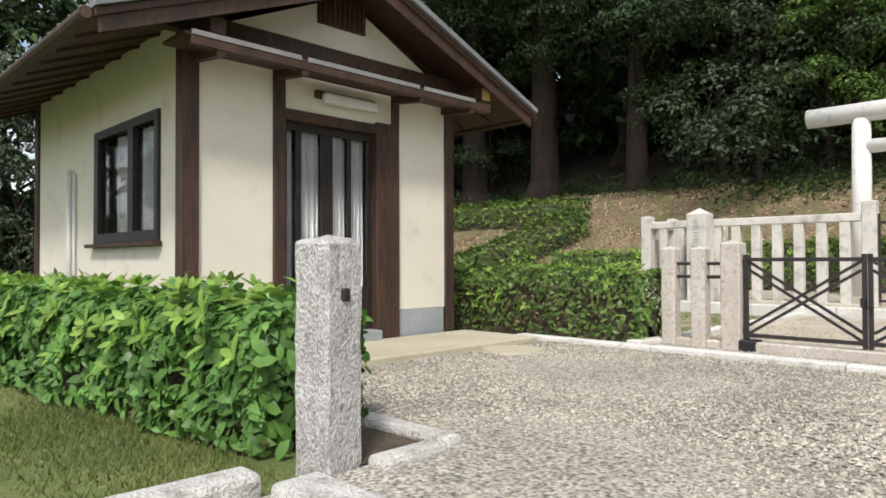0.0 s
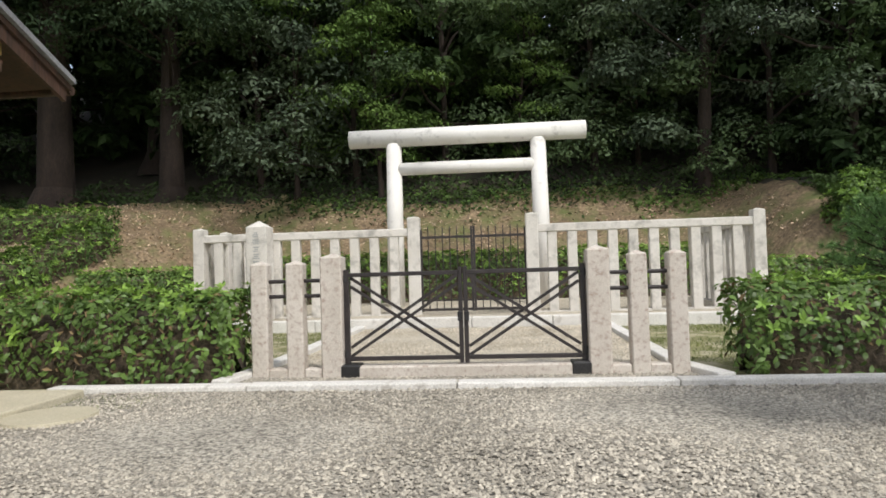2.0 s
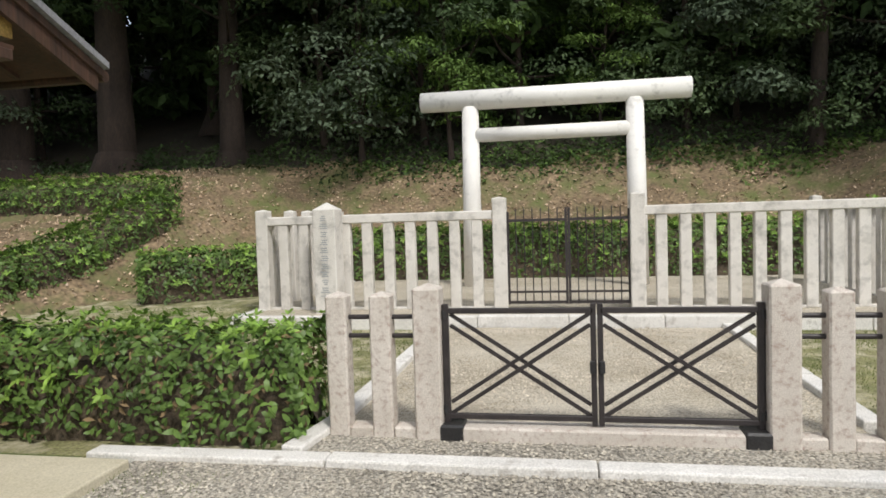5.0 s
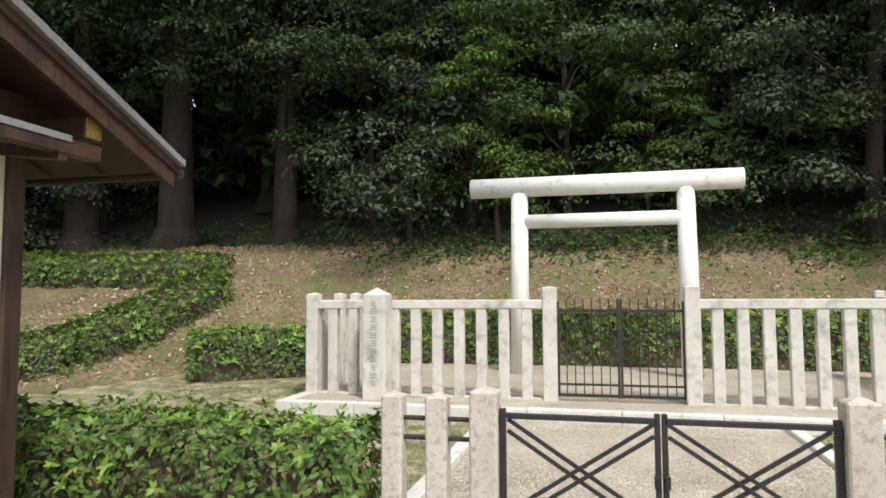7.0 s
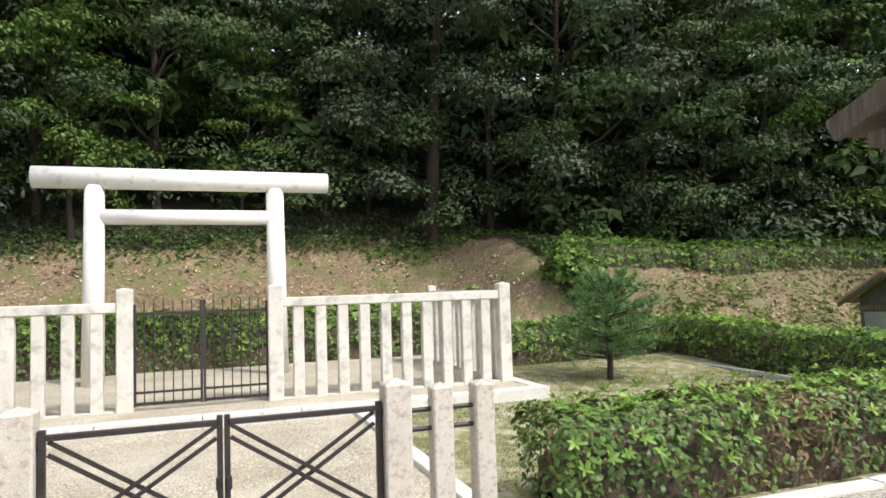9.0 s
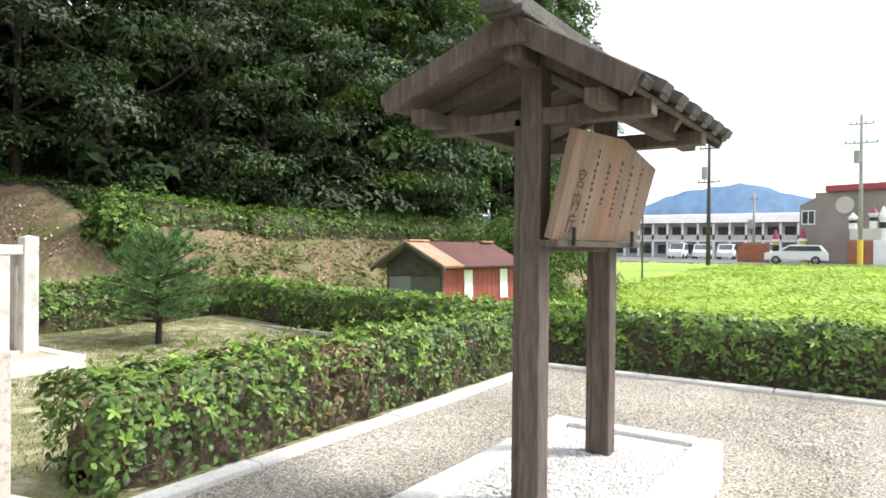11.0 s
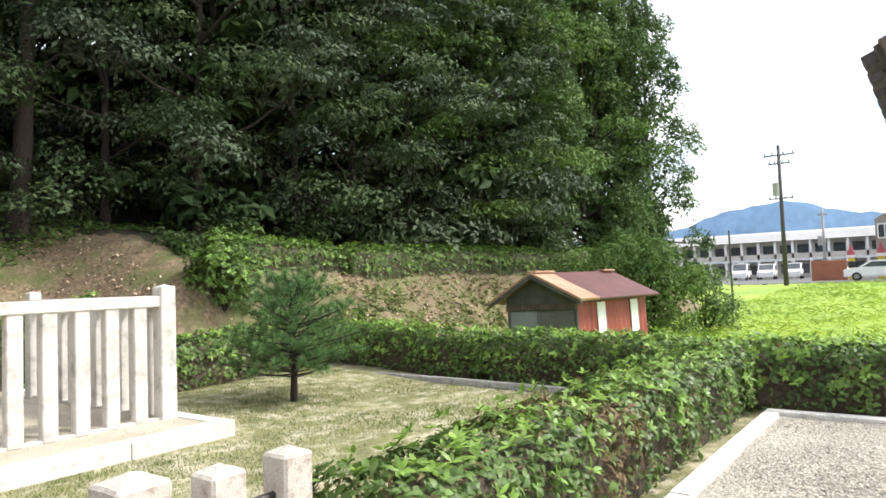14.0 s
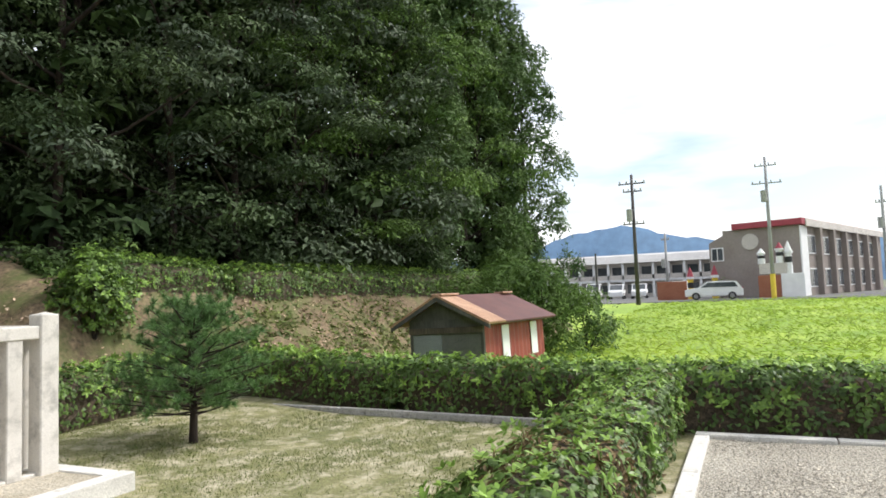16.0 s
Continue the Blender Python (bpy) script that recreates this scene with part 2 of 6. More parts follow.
SOIL = surf("dark_soil", (0.06, 0.045, 0.03), (0.10, 0.075, 0.05), 4.0, 0.95, 0.8, 40.0, 0.4)
REDSHEET = surf("faded_red_sheet_metal", (0.24, 0.045, 0.032), (0.34, 0.085, 0.06), 3.0, 0.6, 0.1, 30.0, 0.2, stretch=(1, 1, 0.2))
REDROOF = surf("rusty_maroon_roof", (0.085, 0.028, 0.026), (0.13, 0.045, 0.038), 2.0, 0.6, 0.15, 30.0, 0.3)
RUST = surf("rust_brown_sheet", (0.34, 0.19, 0.12), (0.46, 0.29, 0.19), 3.0, 0.8, 0.2, 30.0, 0.25)
GREYBOARD = surf("grey_weathered_board", (0.065, 0.065, 0.065), (0.115, 0.11, 0.105), 3.0, 0.8, 0.2, 30.0, 0.25, stretch=(1, 1, 0.2))
SHUTTER = surf("grey_shutter", (0.22, 0.24, 0.26), (0.28, 0.30, 0.32), 3.0, 0.5, 0.1)
SHUTTER_D = surf("dark_shutter", (0.12, 0.12, 0.125), (0.16, 0.16, 0.165), 3.0, 0.5, 0.1)
WHITE = surf("white_paint", (0.74, 0.74, 0.74), (0.82, 0.82, 0.82), 2.0, 0.5, 0.0, 30.0, 0.04)
GREYWALL = surf("grey_brown_render", (0.24, 0.20, 0.18), (0.30, 0.26, 0.235), 0.4, 0.85, 0.05, 6.0, 0.08)
CRIMSON = surf("crimson_fascia", (0.30, 0.04, 0.06), (0.36, 0.06, 0.08), 1.0, 0.6, 0.0)
PALEWALL = surf("pale_wall", (0.52, 0.48, 0.44), (0.60, 0.56, 0.52), 0.5, 0.85, 0.05)
BRICKRED = surf("brown_red_wall", (0.28, 0.10, 0.055), (0.34, 0.14, 0.08), 1.0, 0.85, 0.1)
ROOFGREY = surf("pale_grey_roof", (0.40, 0.39, 0.38), (0.50, 0.49, 0.48), 0.4, 0.7, 0.0)
DARKGLASS = surf("dark_window_glass", (0.05, 0.06, 0.07), (0.10, 0.11, 0.12), 0.8, 0.15, 0.0, 4.0, 0.2)
TYRE = surf("tyre_rubber", (0.015, 0.015, 0.015), (0.025, 0.025, 0.025), 5.0, 0.85, 0.0)
POLE = surf("dark_utility_pole", (0.05, 0.045, 0.045), (0.08, 0.07, 0.07), 1.0, 0.8, 0.1)
POLEGREY = surf("grey_concrete_pole", (0.28, 0.28, 0.28), (0.36, 0.36, 0.35), 1.0, 0.85, 0.1)
YELLOW = surf("yellow_guard", (0.70, 0.50, 0.04), (0.76, 0.56, 0.07), 2.0, 0.6, 0.0)
# The blue of distance haze is put into the hill's colour.
HILL_HAZE = surf("haze_blue_hill", (0.10, 0.18, 0.30), (0.13, 0.22, 0.34), 0.006, 1.0, 0.0, 0.05, 0.15)
GLASS = bpy.data.materials.new("window_glass")
GLASS.use_nodes = True
gb = GLASS.node_tree.nodes["Principled BSDF"]
gb.inputs["Transmission Weight"].default_value, gb.inputs["Roughness"].default_value, gb.inputs["IOR"].default_value = 1.0, 0.02, 1.2


# ---- mesh helpers ----
def finish(name, bm, material, smooth=False):
    me = bpy.data.meshes.new(name)
    bm.to_mesh(me)
    bm.free()
    me.materials.append(material)
    if smooth:
        for p in me.polygons:
            p.use_smooth = True
    return me


def part(name, bm, material, parent=None, label="", smooth=False):
    ob = new(name, finish(name, bm, material, smooth))
    if parent:
        ob.parent = parent
    if label:
        tagged(ob, label)
    return ob


def thing(name, x, y, z, label, category, group="", kind=""):
    return tagged_at(new(name), x, y, z, label, category, group, kind)


def tagged_at(ob, x, y, z, label, category, group="", kind=""):
    ob.location = (x, y, z)
    return tagged(ob, label, category, group, kind)


def block(x0, x1, y0, y1, z0, z1, bev=0.008, m=None, seg=1):
    bm = bmesh.new()
    bmesh.ops.create_cube(bm, size=1.0)
    bmesh.ops.scale(bm, vec=(x1 - x0, y1 - y0, z1 - z0), verts=bm.verts)
    bmesh.ops.translate(bm, vec=((x0 + x1) / 2, (y0 + y1) / 2, (z0 + z1) / 2), verts=bm.verts)
    if bev:
        bmesh.ops.bevel(bm, geom=bm.edges[:], offset=bev, segments=seg, affect="EDGES", profile=0.5)
    if m:
        bmesh.ops.transform(bm, matrix=m, verts=bm.verts)
    return bm


def join(*bms):
    out = bmesh.new()
    for b in bms:
        me = bpy.data.meshes.new("tmp")
        b.to_mesh(me)
        b.free()
        out.from_mesh(me)
        bpy.data.meshes.remove(me)
    return out


def rod(a, b, r0, r1=None, seg=10, cap=True):
    """A round bar from a to b."""
    a, b = Vector(a), Vector(b)
    bm = bmesh.new()
    bmesh.ops.create_cone(bm, cap_ends=cap, segments=seg, radius1=r0, radius2=r0 if r1 is None else r1, depth=(b - a).length)
    q = (b - a).to_track_quat("Z", "Y").to_matrix().to_4x4()
    bmesh.ops.transform(bm, matrix=Matrix.Translation((a + b) / 2) @ q, verts=bm.verts)
    return bm


def bar(a, b, w, h, bev=0.0):
    """A square bar from a to b, w wide and h high."""
    a, b = Vector(a), Vector(b)
    q = (b - a).to_track_quat("Y", "Z").to_matrix().to_4x4()
    d = (b - a).length
    return block(-w / 2, w / 2, -d / 2, d / 2, -h / 2, h / 2, bev, Matrix.Translation((a + b) / 2) @ q)


def prism(points, axis, a, b):
    """Extrude a polygon along an axis from a to b; points give the two other coordinates."""
    bm = bmesh.new()
    def put(p, v):
        return {"x": (v, p[0], p[1]), "y": (p[0], v, p[1]), "z": (p[0], p[1], v)}[axis]
    lo = [bm.verts.new(put(p, a)) for p in points]
    hi = [bm.verts.new(put(p, b)) for p in points]
    n = len(points)
    bm.faces.new(lo)
    bm.faces.new(hi[::-1])
    for i in range(n):
        bm.faces.new((lo[i], hi[i], hi[(i + 1) % n], lo[(i + 1) % n]))
    bmesh.ops.recalc_face_normals(bm, faces=bm.faces)
    return bm


def mesh_object(name, verts, faces, material, smooth=False):
    me = bpy.data.meshes.new(name)
    verts = np.asarray(verts, dtype=np.float32)
    faces = np.asarray(faces, dtype=np.int32)
    k = faces.shape[1]
    me.vertices.add(len(verts))
    me.vertices.foreach_set("co", verts.ravel())
    me.loops.add(faces.size)
    me.loops.foreach_set("vertex_index", faces.ravel())
    me.polygons.add(len(faces))
    me.polygons.foreach_set("loop_start", np.arange(0, faces.size, k, dtype=np.int32))
    me.polygons.foreach_set("loop_total", np.full(len(faces), k, dtype=np.int32))
    if smooth:
        me.polygons.foreach_set("use_smooth", np.ones(len(faces), dtype=bool))
    me.update(calc_edges=True)
    me.materials.append(material)
    return me


def leaf_mesh(name, pts, nrm, length, width, material, rng, droop=0.3, fine=False, jitter=0.45):
    """Small folded leaves at pts, roughly facing nrm: two triangles each, or four with a rounder blade."""
    n = len(pts)
    nrm = nrm + rng.normal(0, jitter, (n, 3))
    nrm /= np.linalg.norm(nrm, axis=1)[:, None] + 1e-9
    d = rng.normal(0, 1, (n, 3))
    d[:, 2] -= droop
    d -= nrm * (d * nrm).sum(1)[:, None]
    d /= np.linalg.norm(d, axis=1)[:, None] + 1e-9
    s = np.cross(nrm, d)
    k = rng.uniform(0.6, 1.25, n)[:, None]
    L, W = length * k, width * k
    base, tip = pts - d * L * 0.5, pts + d * L * 0.5 - nrm * L * 0.18
    mid = pts + nrm * W * 0.12
    a, b = mid + s * W * 0.5 - d * L * 0.06, mid - s * W * 0.5 - d * L * 0.06
    if fine:
        lo, hi = mid - d * L * 0.22, mid + d * L * 0.14 - nrm * L * 0.03
        v = np.stack([base, lo + s * W * 0.46, hi + s * W * 0.44, tip, hi - s * W * 0.44, lo - s * W * 0.46], 1).reshape(-1, 3)
        i = np.arange(n)[:, None] * 6
        f = np.concatenate([i + [0, 1, 5], i + [1, 2, 5], i + [2, 4, 5], i + [2, 3, 4]], 1).reshape(-1, 3)
        return mesh_object(name, v, f, material)
    v = np.stack([base, a, tip, b], 1).reshape(-1, 3)
    i = np.arange(n)[:, None] * 4
    f = np.concatenate([i + [0, 1, 2], i + [0, 2, 3]], 1).reshape(-1, 3)
    return mesh_object(name, v, f, material)


def rosette_mesh(name, pts, nrm, length, width, material, rng, blades=6):
    """Shoot tips: pointed leaves spreading like a star round each tip."""
    n = len(pts)
    nrm = nrm / (np.linalg.norm(nrm, axis=1)[:, None] + 1e-9)
    a = np.cross(nrm, rng.normal(0, 1, (n, 3)))
    a /= np.linalg.norm(a, axis=1)[:, None] + 1e-9
    c = np.cross(nrm, a)
    V = []
    for k in range(blades):
        th = k * 6.2832 / blades + rng.normal(0, 0.25, n)[:, None]
        d = a * np.cos(th) + c * np.sin(th)
        up = rng.uniform(0.15, 0.9, n)[:, None]
        d = d + nrm * up
        d /= np.linalg.norm(d, axis=1)[:, None]
        side = np.cross(d, nrm)
        side /= np.linalg.norm(side, axis=1)[:, None] + 1e-9
        L = length * rng.uniform(0.65, 1.2, n)[:, None]
        lo, hi = pts + d * L * 0.35, pts + d * L * 0.72 - nrm * L * 0.05
        W = width * rng.uniform(0.8, 1.1, n)[:, None]
        V.append(np.stack([pts, lo + side * W * 0.5, hi + side * W * 0.36, pts + d * L - nrm * L * 0.16, hi - side * W * 0.36, lo - side * W * 0.5], 1))
    V = np.concatenate(V).reshape(-1, 3)
    i = np.arange(n * blades)[:, None] * 6
    f = np.concatenate([i + [0, 1, 5], i + [1, 2, 5], i + [2, 4, 5], i + [2, 3, 4]], 1).reshape(-1, 3)
    return mesh_object(name, V, f, material)


def smooth01(t):
    t = np.clip(t, 0, 1)
    return t * t * (3 - 2 * t)


def tube(points, r, seg=10):
    """One round bar swept along points."""
    pts = [Vector(p) for p in points]
    bm = bmesh.new()
    rings = []
    for i, p in enumerate(pts):
        d = (pts[min(i + 1, len(pts) - 1)] - pts[max(i - 1, 0)]).normalized()
        q = d.to_track_quat("Z", "Y")
        rings.append([bm.verts.new(p + q @ Vector((math.cos(k * 6.2832 / seg) * r, math.sin(k * 6.2832 / seg) * r, 0))) for k in range(seg)])
    for a, b in zip(rings[:-1], rings[1:]):
        for k in range(seg):
            bm.faces.new((a[k], a[(k + 1) % seg], b[(k + 1) % seg], b[k]))
    bm.faces.new(rings[0][::-1])
    bm.faces.new(rings[-1])
    return bm


# ---- ground ----
def bank_line(x):
    """Where the hedge runs along the top of the eastern bank."""
    return 9.3 - 0.9 * smooth01((x - 9.5) / 8.0) - 0.8 * smooth01((x - 16.0) / 9.0)


def foot_of_slope(x):
    west = 5.2 + 5.4 * smooth01((x + 10.0) / 3.5)
    east = 8.7 - 2.5 * smooth01((x - 8.4) / 2.6)
    s = smooth01((x - 5.2) / 2.4)
    return west * (1 - s) + east * s


def ground_z(x, y):
    x, y = np.asarray(x, dtype=float), np.asarray(y, dtype=float)
    lawn = 0.02 + 0.12 * smooth01((y - 4.3) / 2.5) + 0.18 * smooth01((y - 9.3) / 2.0)
    s = smooth01((x - 5.2) / 2.4)
    wft = 5.2 + 5.4 * smooth01((x + 10.0) / 3.5)
    u = np.clip((y - wft) / (14.5 - wft), 0, 1)
    hill = np.clip(y - 14.5, 0, 24) * 0.50
    west = 3.1 * np.power(u, 1.0 - 0.15 * smooth01((-7.0 - x) / 2.5)) + hill
    eft = 8.7 - 2.5 * smooth01((x - 8.4) / 2.6)
    top = bank_line(x)
    v = np.clip((y - eft) / (top - eft), 0, 1)
    east = 1.95 * np.power(v, 0.9) + np.clip(y - top, 0, 14.5 - top) * 0.22 + hill
    slope = west * (1 - s) + east * s
    uv = u * (1 - s) + v * s
    fade = 1 - smooth01((x - 25.0) / 9.0)
    z = np.where(y > 0.3, lawn, 0.0) * (1 - smooth01((x - 9.5) / 3.0)) + slope * fade
    field = smooth01((x - 9.6) / 2.0)
    z = z + field * (-0.12 + 0.62 * smooth01((x - 12.0) / 45.0)) * (1 - np.clip(uv * fade, 0, 1))
    return z - 0.03


def terrain(xs, ys):
    X, Y = np.meshgrid(xs, ys, indexing="ij")
    rng = np.random.default_rng(5)
    Z = ground_z(X, Y)
    Z = Z + np.where(Z > 0.45, rng.normal(0, 0.035, Z.shape), 0)
    V = np.stack([X, Y, Z], 2).reshape(-1, 3)
    nx, ny = X.shape
    i, j = np.meshgrid(np.arange(nx - 1), np.arange(ny - 1), indexing="ij")
    cx, cy = (X[:-1, :-1] + X[1:, 1:]) / 2, (Y[:-1, :-1] + Y[1:, 1:]) / 2
    a = i * ny + j
    F = np.stack([a, a + ny, a + ny + 1, a + 1], 2)
    return X, Y, V, F, cx, cy


XS = np.unique(np.concatenate([np.array([-900, -300, -120, -60]), np.arange(-40, -14, 1.0), np.arange(-14, 20, 0.25), np.arange(20, 75, 1.0), np.array([90, 140, 300, 900, 3000])]))
YS = np.unique(np.concatenate([np.array([-900, -300, -120, -60]), np.arange(-40, -9, 1.0), np.arange(-9, 16, 0.25), np.arange(16, 46, 1.0), np.array([60, 120, 300, 900])]))
_, _, GV, GF, GX, GY = terrain(XS, YS)
gft = foot_of_slope(GX)
wob = 0.6 * np.sin(GX * 0.7) + 0.4 * np.sin(GX * 1.9 + 1.0)
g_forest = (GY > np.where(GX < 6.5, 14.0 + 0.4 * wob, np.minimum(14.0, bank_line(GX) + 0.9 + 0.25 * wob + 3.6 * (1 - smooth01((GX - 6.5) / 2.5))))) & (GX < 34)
g_litter = (GY > gft - 0.3 + 0.3 * wob) & (GX < 30) & ~g_forest
g_field = (GX > 9.9) & ~g_forest & ~g_litter & (GX < 56) & (GY > -60)
g_grass = (GY < -0.4) & (GX < -0.6)
g_far = ((GX >= 56) | (GX < -40) | (GY < -60) | (GY > 46)) & ~g_forest
region = np.zeros(GX.shape, dtype=np.int32)
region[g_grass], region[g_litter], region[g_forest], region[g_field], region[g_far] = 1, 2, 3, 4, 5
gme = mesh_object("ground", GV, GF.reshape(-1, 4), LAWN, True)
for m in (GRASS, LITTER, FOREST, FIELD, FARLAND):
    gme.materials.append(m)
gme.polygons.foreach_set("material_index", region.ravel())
tagged(new("ground", gme), "mossy lawn, leaf-littered slope and fields in one sheet", "ground", kind="structure")


def sheet(name, x0, x1, y0, y1, z, material, label, step=0.25, wave=0.006):
    """A slightly uneven surface with a 6 cm skirt."""
    xs, ys = np.arange(x0, x1 + 1e-6, (x1 - x0) / max(1, round((x1 - x0) / step))), np.arange(y0, y1 + 1e-6, (y1 - y0) / max(1, round((y1 - y0) / step)))
    X, Y = np.meshgrid(xs, ys, indexing="ij")
    Z = z + wave * np.sin(X * 2.1 + Y) + wave * np.sin(Y * 2.7 - X * 0.6)
    nx, ny = X.shape
    i, j = np.meshgrid(np.arange(nx - 1), np.arange(ny - 1), indexing="ij")
    a = i * ny + j
    F = np.stack([a, a + ny, a + ny + 1, a + 1], 2).reshape(-1, 4)
    me = mesh_object(name, np.stack([X, Y, Z], 2).reshape(-1, 3), F, material, True)
    return tagged(new(name, me), label, "ground", kind="structure")


sheet("gravel_court", -2.95, 8.22, -4.2, -0.52, 0.0, GRAVEL, "grey gravel forecourt")
sheet("gravel_entrance", -0.8, 8.22, -9.5, -4.2, 0.0, GRAVEL, "grey gravel at the entrance")
sheet("gravel_strip", -1.95, 2.0, -0.52, 0.3, 0.012, GRAVEL, "grey gravel under the low gate")
sheet("inner_path", -1.78, 1.72, 0.12, 4.3, 0.022, PALEGRAVEL, "pale sandy gravel path behind the low gate")
sheet("platform_gravel", -4.72, 4.4, 4.5, 10.0, 0.155, PALEGRAVEL, "pale sandy gravel inside the stone fence")


def pebbles(name, count, x0, x1, y0, y1, z, size, material, label, seed, dense=None):
    """Loose stones as low four-sided chips, thinning away from a spot."""
    rng = np.random.default_rng(seed)
    P = np.stack([rng.uniform(x0, x1, count), rng.uniform(y0, y1, count), np.full(count, z)], 1)
    if dense:
        k = rng.random(count) < np.clip(dense[2] / (0.5 + np.hypot(P[:, 0] - dense[0], P[:, 1] - dense[1])), 0.1, 1)
        P = P[k]
    n = len(P)
    r = rng.uniform(0.45, 1.15, (n, 1)) * size
    base = np.array([[1, 0, -0.2], [0, 1, -0.2], [-1, 0, -0.2], [0, -1, -0.2], [0, 0, 0.75]])
    V = base[None] * np.stack([r, r * rng.uniform(0.6, 1, (n, 1)), r * rng.uniform(0.5, 0.9, (n, 1))], 2)
    V = V + rng.normal(0, 0.16, V.shape) * r[:, :, None]
    ang = rng.uniform(0, 6.283, n)
    c, s = np.cos(ang)[:, None], np.sin(ang)[:, None]
    V = np.stack([V[:, :, 0] * c - V[:, :, 1] * s, V[:, :, 0] * s + V[:, :, 1] * c, V[:, :, 2]], 2) + P[:, None]
    f = np.array([[0, 1, 4], [1, 2, 4], [2, 3, 4], [3, 0, 4]])
    F = (np.arange(n)[:, None, None] * 5 + f[None]).reshape(-1, 3)
    return tagged(new(name, mesh_object(name, V.reshape(-1, 3), F, material)), label, "gravel", kind="stuff")


pebbles("court_pebbles", 108000, -2.85, 8.2, -4.18, -0.62, 0.004, 0.0145, PEBBLE, "loose grey and buff gravel stones", 3, (0.3, -3.8, 2.8))
pebbles("gate_pebbles", 3000, -1.8, 1.9, -0.45, 0.2, 0.016, 0.013, PEBBLE, "loose grey gravel at the gate", 4)
pebbles("path_pebbles", 16000, -1.75, 1.7, 0.3, 4.3, 0.026, 0.013, PALEPEBBLE, "loose pale gravel on the path", 8)


# ---- kerbs ----
def kerb_run(name, a, b, width, z0, z1, piece, label, seed=0, material=KERB):
    """Kerb stones laid end to end from a to b, each a piece of its own."""
    rng = random.Random(seed)
    a, b = Vector((*a, 0)), Vector((*b, 0))
    run = tagged(new(name), label, "kerb", kind="structure")
    d, n = (b - a).normalized(), max(1, round((b - a).length / piece))
    L = (b - a).length / n
    ang = math.atan2(d.y, d.x)
    me = finish("kerb_stone", block(-L / 2 + 0.004, L / 2 - 0.004, -width / 2, width / 2, z0, z1, 0.03 if material is ROUGHKERB else 0.014, None, 2), material)
    for i in range(n):
        ob = new("kerb_stone", me)
        ob.parent = run
        p = a + d * L * (i + 0.5)
        ob.matrix_basis = Matrix.Translation((p.x, p.y, rng.uniform(-0.004, 0.004))) @ Matrix.Rotation(ang + rng.uniform(-0.004, 0.004), 4, "Z")
    return run


kerb_run("front_kerb", (-3.3, -0.535), (8.15, -0.50), 0.16, -0.10, 0.045, 1.677, "white stone kerb along the gravel court", 1)
kerb_run("east_kerb", (8.28, -9.0), (8.28, -0.42), 0.16, -0.10, 0.045, 1.4, "pale stone kerb before the court hedge", 2)
kerb_run("lawn_kerb", (8.45, 0.9), (8.8, 7.2), 0.09, -0.08, 0.085, 1.3, "low stone kerb between lawn and hedge", 3, OLDSTONE)
kerb_run("path_kerb_west", (-1.85, 0.35), (-1.85, 4.35), 0.15, -0.08, 0.075, 1.3, "pale stone kerb beside the path", 4)
kerb_run("path_kerb_east", (1.79, 0.35), (1.79, 4.35), 0.15, -0.08, 0.075, 1.3, "pale stone kerb beside the path", 5)
kerb_run("side_kerb_west", (-1.95, -0.44), (-1.85, 0.30), 0.15, -0.08, 0.06, 1.0, "short stone kerb at the low gate", 6)
kerb_run("side_kerb_east", (2.0, -0.41), (1.82, 0.30), 0.15, -0.08, 0.06, 1.0, "short stone kerb at the low gate", 7)
kerb_run("platform_kerb_front", (-4.95, 4.42), (4.62, 4.42), 0.18, -0.05, 0.17, 1.2, "pale stone edging of the fenced platform", 8)
kerb_run("platform_kerb_east", (4.5, 4.52), (4.5, 9.6), 0.18, -0.05, 0.17, 1.2, "pale stone edging of the fenced platform", 9)
kerb_run("platform_kerb_west", (-4.83, 4.52), (-4.83, 9.6), 0.18, -0.05, 0.17, 1.2, "pale stone edging of the fenced platform", 10)
kerb_run("bed_kerb_north", (-4.0, -4.25), (-0.72, -4.25), 0.13, -0.1, 0.055, 0.9, "rough stone edging of the hedge bed", 11, ROUGHKERB)
kerb_run("bed_kerb_east", (-0.74, -4.33), (-0.74, -4.72), 0.13, -0.1, 0.05, 0.9, "rough stone edging of the hedge bed", 12, ROUGHKERB)
kerb_run("threshold_kerb", (-0.72, -5.12), (1.5, -5.12), 0.22, -0.1, 0.075, 1.0, "worn stone threshold kerb at the entrance", 13, ROUGHKERB)
kerb_run("lawn_edge_kerb", (-0.86, -5.2), (-0.95, -8.2), 0.16, -0.1, 0.09, 0.9, "worn stone kerb beside the lawn", 14, ROUGHKERB)
sheet("bed_soil", -4.0, -0.81, -4.74, -4.32, 0.006, SOIL, "dark soil of the hedge bed")
kerb_run("house_apron", (-3.43, -4.15), (-3.43, -0.72), 1.06, -0.1, 0.05, 3.4, "pale concrete apron before the house", 15, CONCRETE)
man = thing("drain_cover", -2.62, -1.5, 0.0, "round buff stone drain cover set in gravel", "drain cover")
part("cover", join(rod((0, 0, -0.03), (0, 0, 0.022), 0.30, 0.285, 28)), CONCRETE, man)


